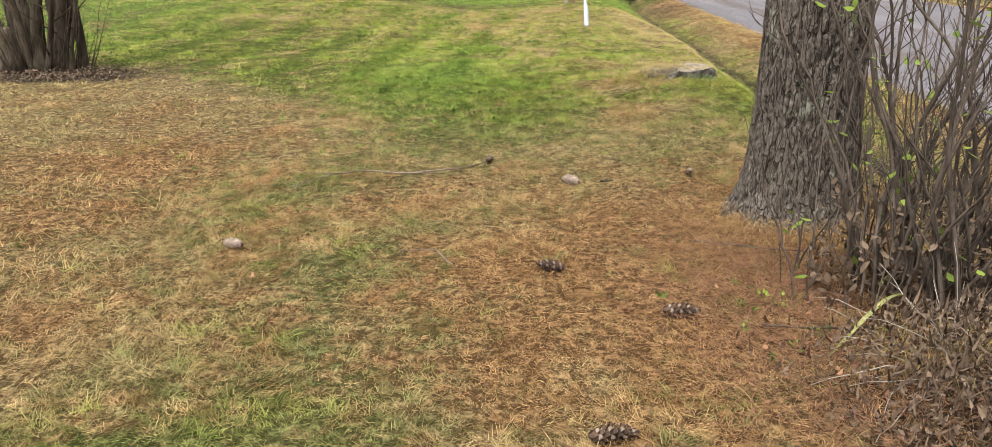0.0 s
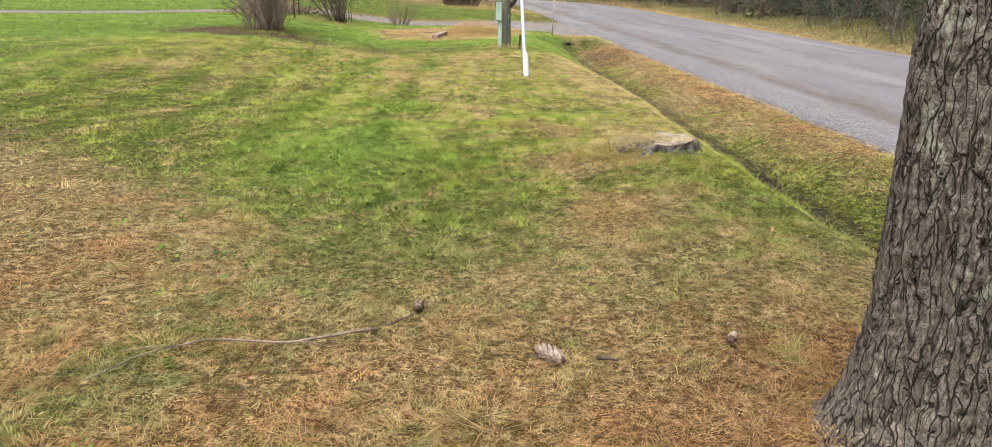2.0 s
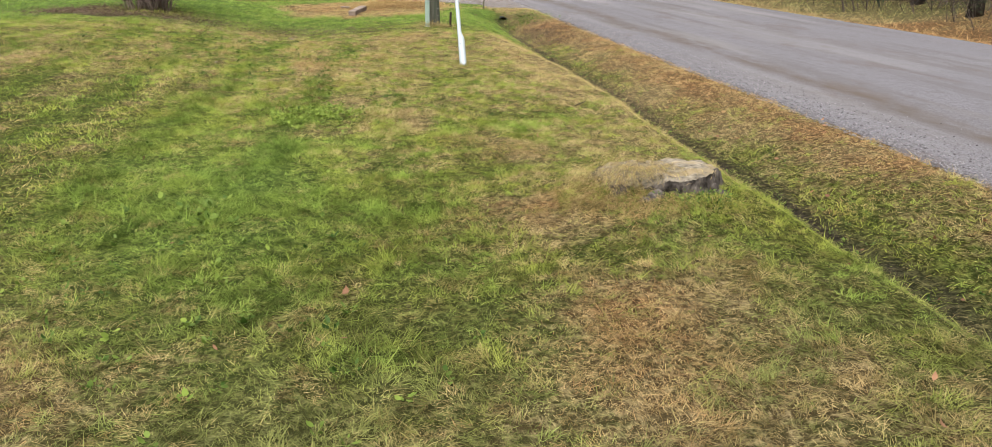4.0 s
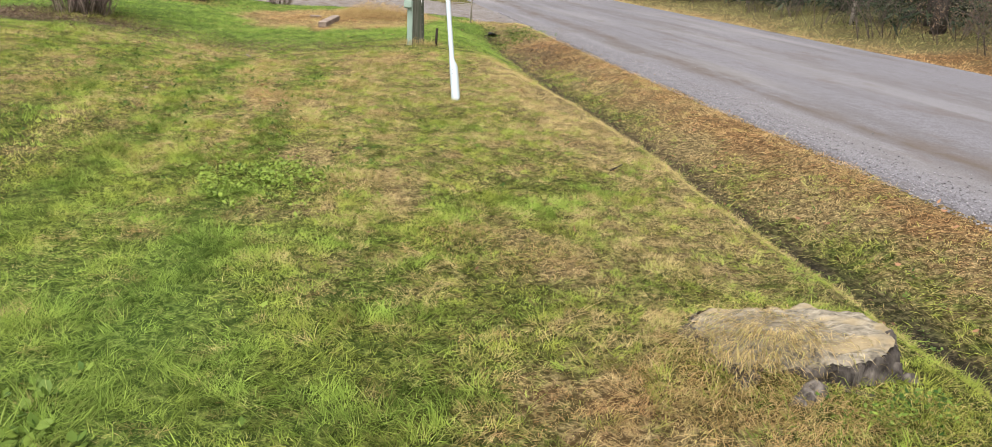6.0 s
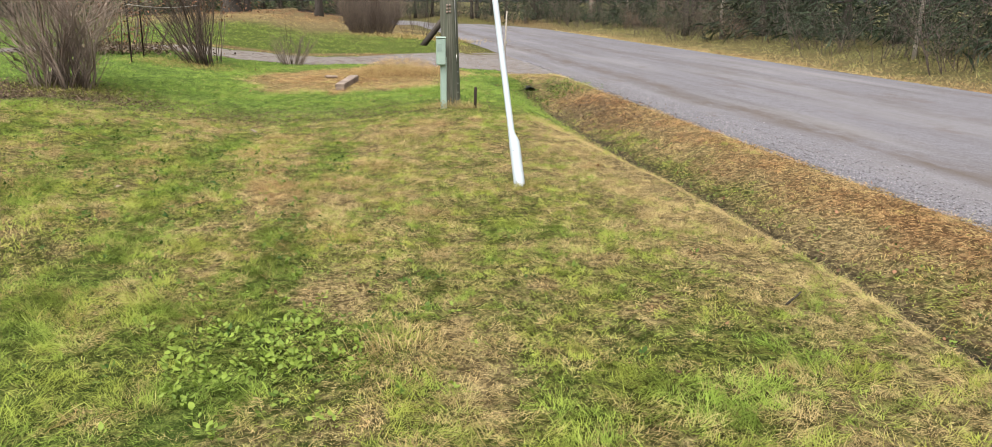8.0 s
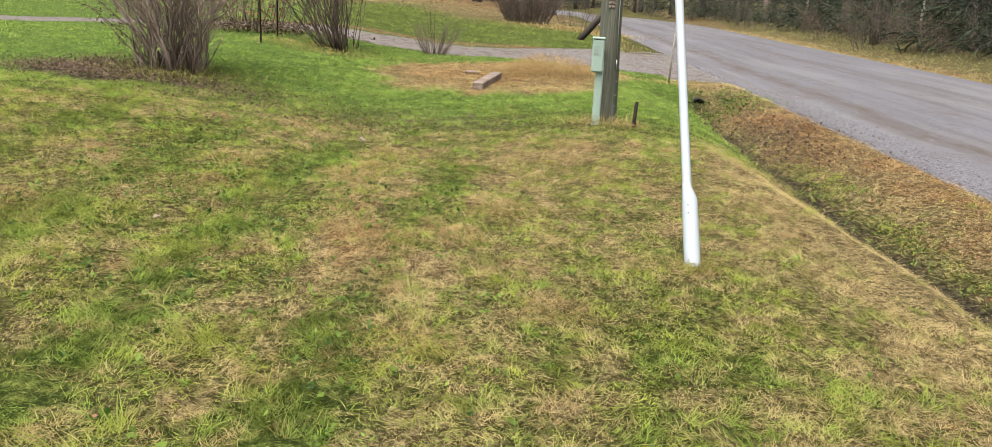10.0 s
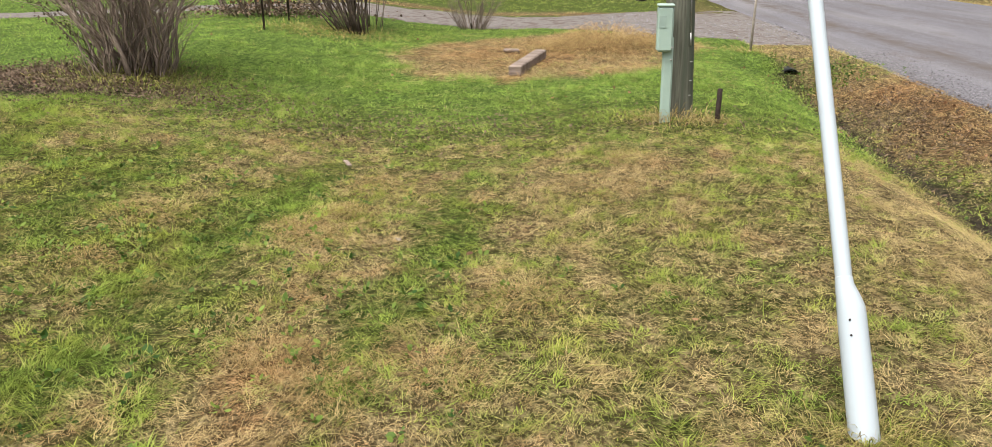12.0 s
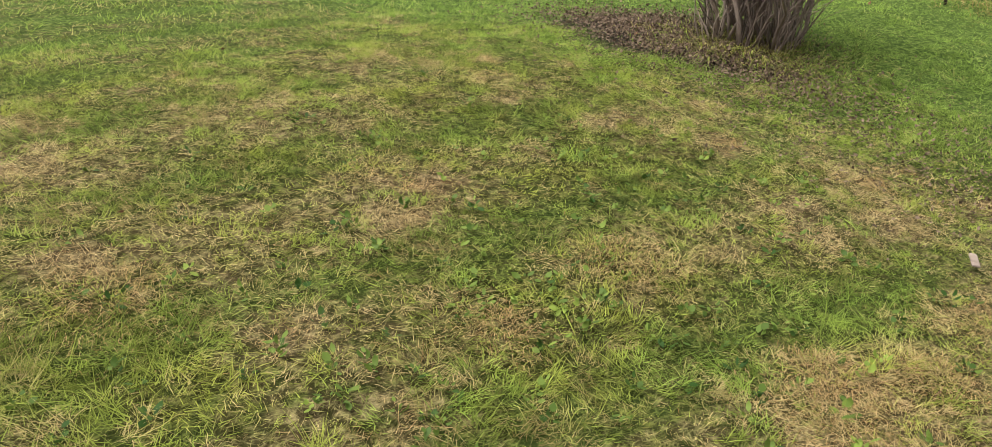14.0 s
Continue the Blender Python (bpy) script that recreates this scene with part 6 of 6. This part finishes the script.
# tall tufts at the feet of things
def tuft(cx, cy, spread, count, tall, wide, dry_level, rust_level, label, mound=0.0, lift=0.9):
    x, y = around(count, cx, cy, spread, spread * 0.8)
    n = count
    w = np.arctan2(y - cy, x - cx) + rng.normal(0, 0.8, n)
    up = np.clip(rng.normal(lift, 0.5 * lift, n), 0.04, 2)
    d = unit(np.stack([np.cos(w), np.sin(w), up], 1))
    side = np.stack([-np.sin(w), np.cos(w), np.zeros(n)], 1)
    L = tall * rng.uniform(0.4, 1.2, n)
    z = ground(x, y) + mound * np.exp(-((x - cx) ** 2 + (y - cy) ** 2) / (2 * spread ** 2)) * rng.random(n)
    me = kites("grass_tuft", np.stack([x, y, z], 1), d, side, L, wide * rng.uniform(0.6, 1.3, n), L * 0.45, M_BLADE,
               dry=np.clip(dry_level + rng.normal(0, 0.3, n), 0, 1), rust=np.clip(rust_level + rng.normal(0, 0.2, n), 0, 1), vary=rng.random(n))
    return tagged(new("grass_tuft", me), label, "grass", kind="stuff")


tuft(1.19, 16.20, 0.09, 620, 0.14, 0.003, 0.45, 0.0, "uncut grass round the white pipe")
tuft(1.08, 20.8, 0.16, 420, 0.22, 0.006, 0.85, 0.1, "dry uncut grass round the pole and pedestal", 0.06)
tuft(1.42, 20.8, 0.09, 120, 0.18, 0.006, 0.8, 0.1, "dry uncut grass at the iron stake")
tuft(-3.95, 22.0, 0.42, 2400, 0.24, 0.006, 0.10, 0.0, "long limp grass round the lilac's foot")
tuft(-3.3, 26.85, 0.6, 1400, 0.18, 0.007, 0.6, 0.4, "dry uncut grass under the leaning shrub")
tuft(1.34, 9.60, 0.18, 1700, 0.065, 0.0026, 0.75, 0.35, "straw clippings against the stump", 0.09, 0.18)
tuft(1.58, 9.36, 0.16, 1500, 0.075, 0.0026, 0.9, 0.5, "dead grass before the stump", 0.02, 0.3)
tuft(1.95, 9.35, 0.13, 900, 0.09, 0.0035, 0.15, 0.0, "green grass at the stump's foot", 0.0, 0.9)
tuft(1.36, 9.92, 0.10, 700, 0.07, 0.0026, 0.8, 0.2, "straw heaped over the stump rim", 0.10, 0.18)
tuft(1.62, 9.84, 0.17, 1500, 0.075, 0.0026, 0.95, 0.05, "straw clippings on the stump top", 0.012, 0.06).location.z = 0.132
tuft(1.48, 9.70, 0.12, 900, 0.075, 0.0026, 0.9, 0.1, "straw clippings over the stump's crumbled edge", 0.015, 0.12).location.z = 0.11
tuft(0.75, 26.5, 0.55, 4600, 0.30, 0.006, 1.0, 0.5, "mound of orange-tan dead grass", 0.30, 0.6)
tuft(0.05, 12.85, 0.16, 500, 0.17, 0.0035, 1.0, 0.0, "pale long dry tuft in the lawn")
tuft(2.80, 26.45, 0.2, 250, 0.2, 0.008, 0.8, 0.2, "dry grass at the snow stake")
for cx, cy in ((1.16, 4.72), (1.24, 4.50), (1.42, 4.36), (1.62, 4.33), (1.82, 4.40)):
    tuft(cx, cy, 0.12, 1000, 0.08, 0.0026, 1.0, 0.75, "fallen pine needles against the roots", 0.10, 0.3)
tuft(1.58, 3.02, 0.10, 170, 0.36, 0.0035, 0.9, 0.05, "pale drooping straw grass before the thicket", 0.0, 1.1)
n = 15000
x, y = around(n, 1.22, 3.7, 0.36, 0.85)
keep = np.hypot(x - PINE[0], y - PINE[1]) > 0.36
x, y = x[keep], y[keep]
n = len(x)
w = rng.uniform(0, 6.28, n)
me = spikes("fallen_needles", np.stack([x, y, ground(x, y) + rng.uniform(0.008, 0.045, n)], 1), unit(np.stack([np.cos(w), np.sin(w), rng.normal(0.03, 0.14, n)], 1)), np.stack([-np.sin(w), np.cos(w), np.zeros(n)], 1),
            rng.uniform(0.06, 0.11, n), rng.uniform(0.0016, 0.0026, n), M_RUSTLEAF, vary=np.clip(rng.normal(0.46, 0.25, n), 0, 1))
tagged(new("fallen_needles", me), "fallen reddish-brown pine needles below the pine", "pine needles", kind="stuff")
tuft(1.9, 4.5, 0.35, 600, 0.16, 0.004, 0.9, 0.3, "dry grass between pine and thicket")
tuft(2.4, 44.0, 1.2, 1800, 0.35, 0.02, 0.9, 0.2, "tall dry grass below the broad shrub")

for cx, cy, spread, n in ((-0.86, 16.7, 0.14, 620), (-1.0, 19.13, 0.16, 520), (-0.99, 18.55, 0.10, 380), (0.38, 18.94, 0.20, 640), (0.08, 17.23, 0.14, 480), (-0.6, 16.44, 0.12, 460), (-0.18, 16.55, 0.10, 340), (0.69, 19.53, 0.18, 560), (-1.26, 18.34, 0.09, 300), (0.64, 11.6, 0.16, 480), (1.03, 11.2, 0.15, 420), (-2.96, 16.62, 0.17, 560), (-2.17, 18.38, 0.13, 440), (-1.13, 18.1, 0.15, 520), (-2.09, 17.61, 0.10, 360), (0.95, 7.55, 0.22, 900), (-0.3, 14.9, 0.13, 420), (0.35, 15.4, 0.12, 380)):
    tuft(cx, cy, spread, int(n * 1.9), 0.062, 0.0023, 1.0, 0.5, "pinkish-tan dead crabgrass tuft in the lawn", 0.065, 0.6)

# loose stones along the lane's edge
def stones(n, x, y, size, label):
    s = size * rng.uniform(0.5, 1.5, n)
    base = np.array([(1, 0, 0), (0, 1, 0), (-1, 0, 0), (0, -1, 0), (0, 0, 0.75), (0, 0, -0.75)], float)
    v = base[None] * rng.uniform(0.65, 1.25, (n, 6, 1)) * s[:, None, None]
    a = rng.uniform(0, 6.28, n)
    ca, sa = np.cos(a)[:, None], np.sin(a)[:, None]
    vx, vy = v[:, :, 0] * ca - v[:, :, 1] * sa, v[:, :, 0] * sa + v[:, :, 1] * ca
    z = ground(x, y) + np.where(road_lift(x, y) > 0, 0.018, 0.004)
    V = np.stack([vx + x[:, None], vy + y[:, None], v[:, :, 2] + (z + s * 0.3)[:, None]], -1).reshape(-1, 3)
    tri = np.array([(0, 1, 4), (1, 2, 4), (2, 3, 4), (3, 0, 4), (1, 0, 5), (2, 1, 5), (3, 2, 5), (0, 3, 5)])
    me = array_mesh("loose_gravel", V, (np.arange(n)[:, None, None] * 6 + tri[None]).reshape(-1, 3), M_STONE, vary=np.repeat(rng.random(n), 6))
    return tagged(new("loose_gravel", me), label, "gravel", kind="stuff")


n = 10000
stones(n, 4.28 + np.abs(rng.normal(0, 0.34, n)), 8 + rng.random(n) ** 1.2 * 20, 0.0092, "loose grey gravel along the lane's edge")
n = 2500
stones(n, rng.uniform(1.0, 4.5, n), rng.uniform(28.2, 33.0, n), 0.016, "loose grey gravel at the drive's mouth")
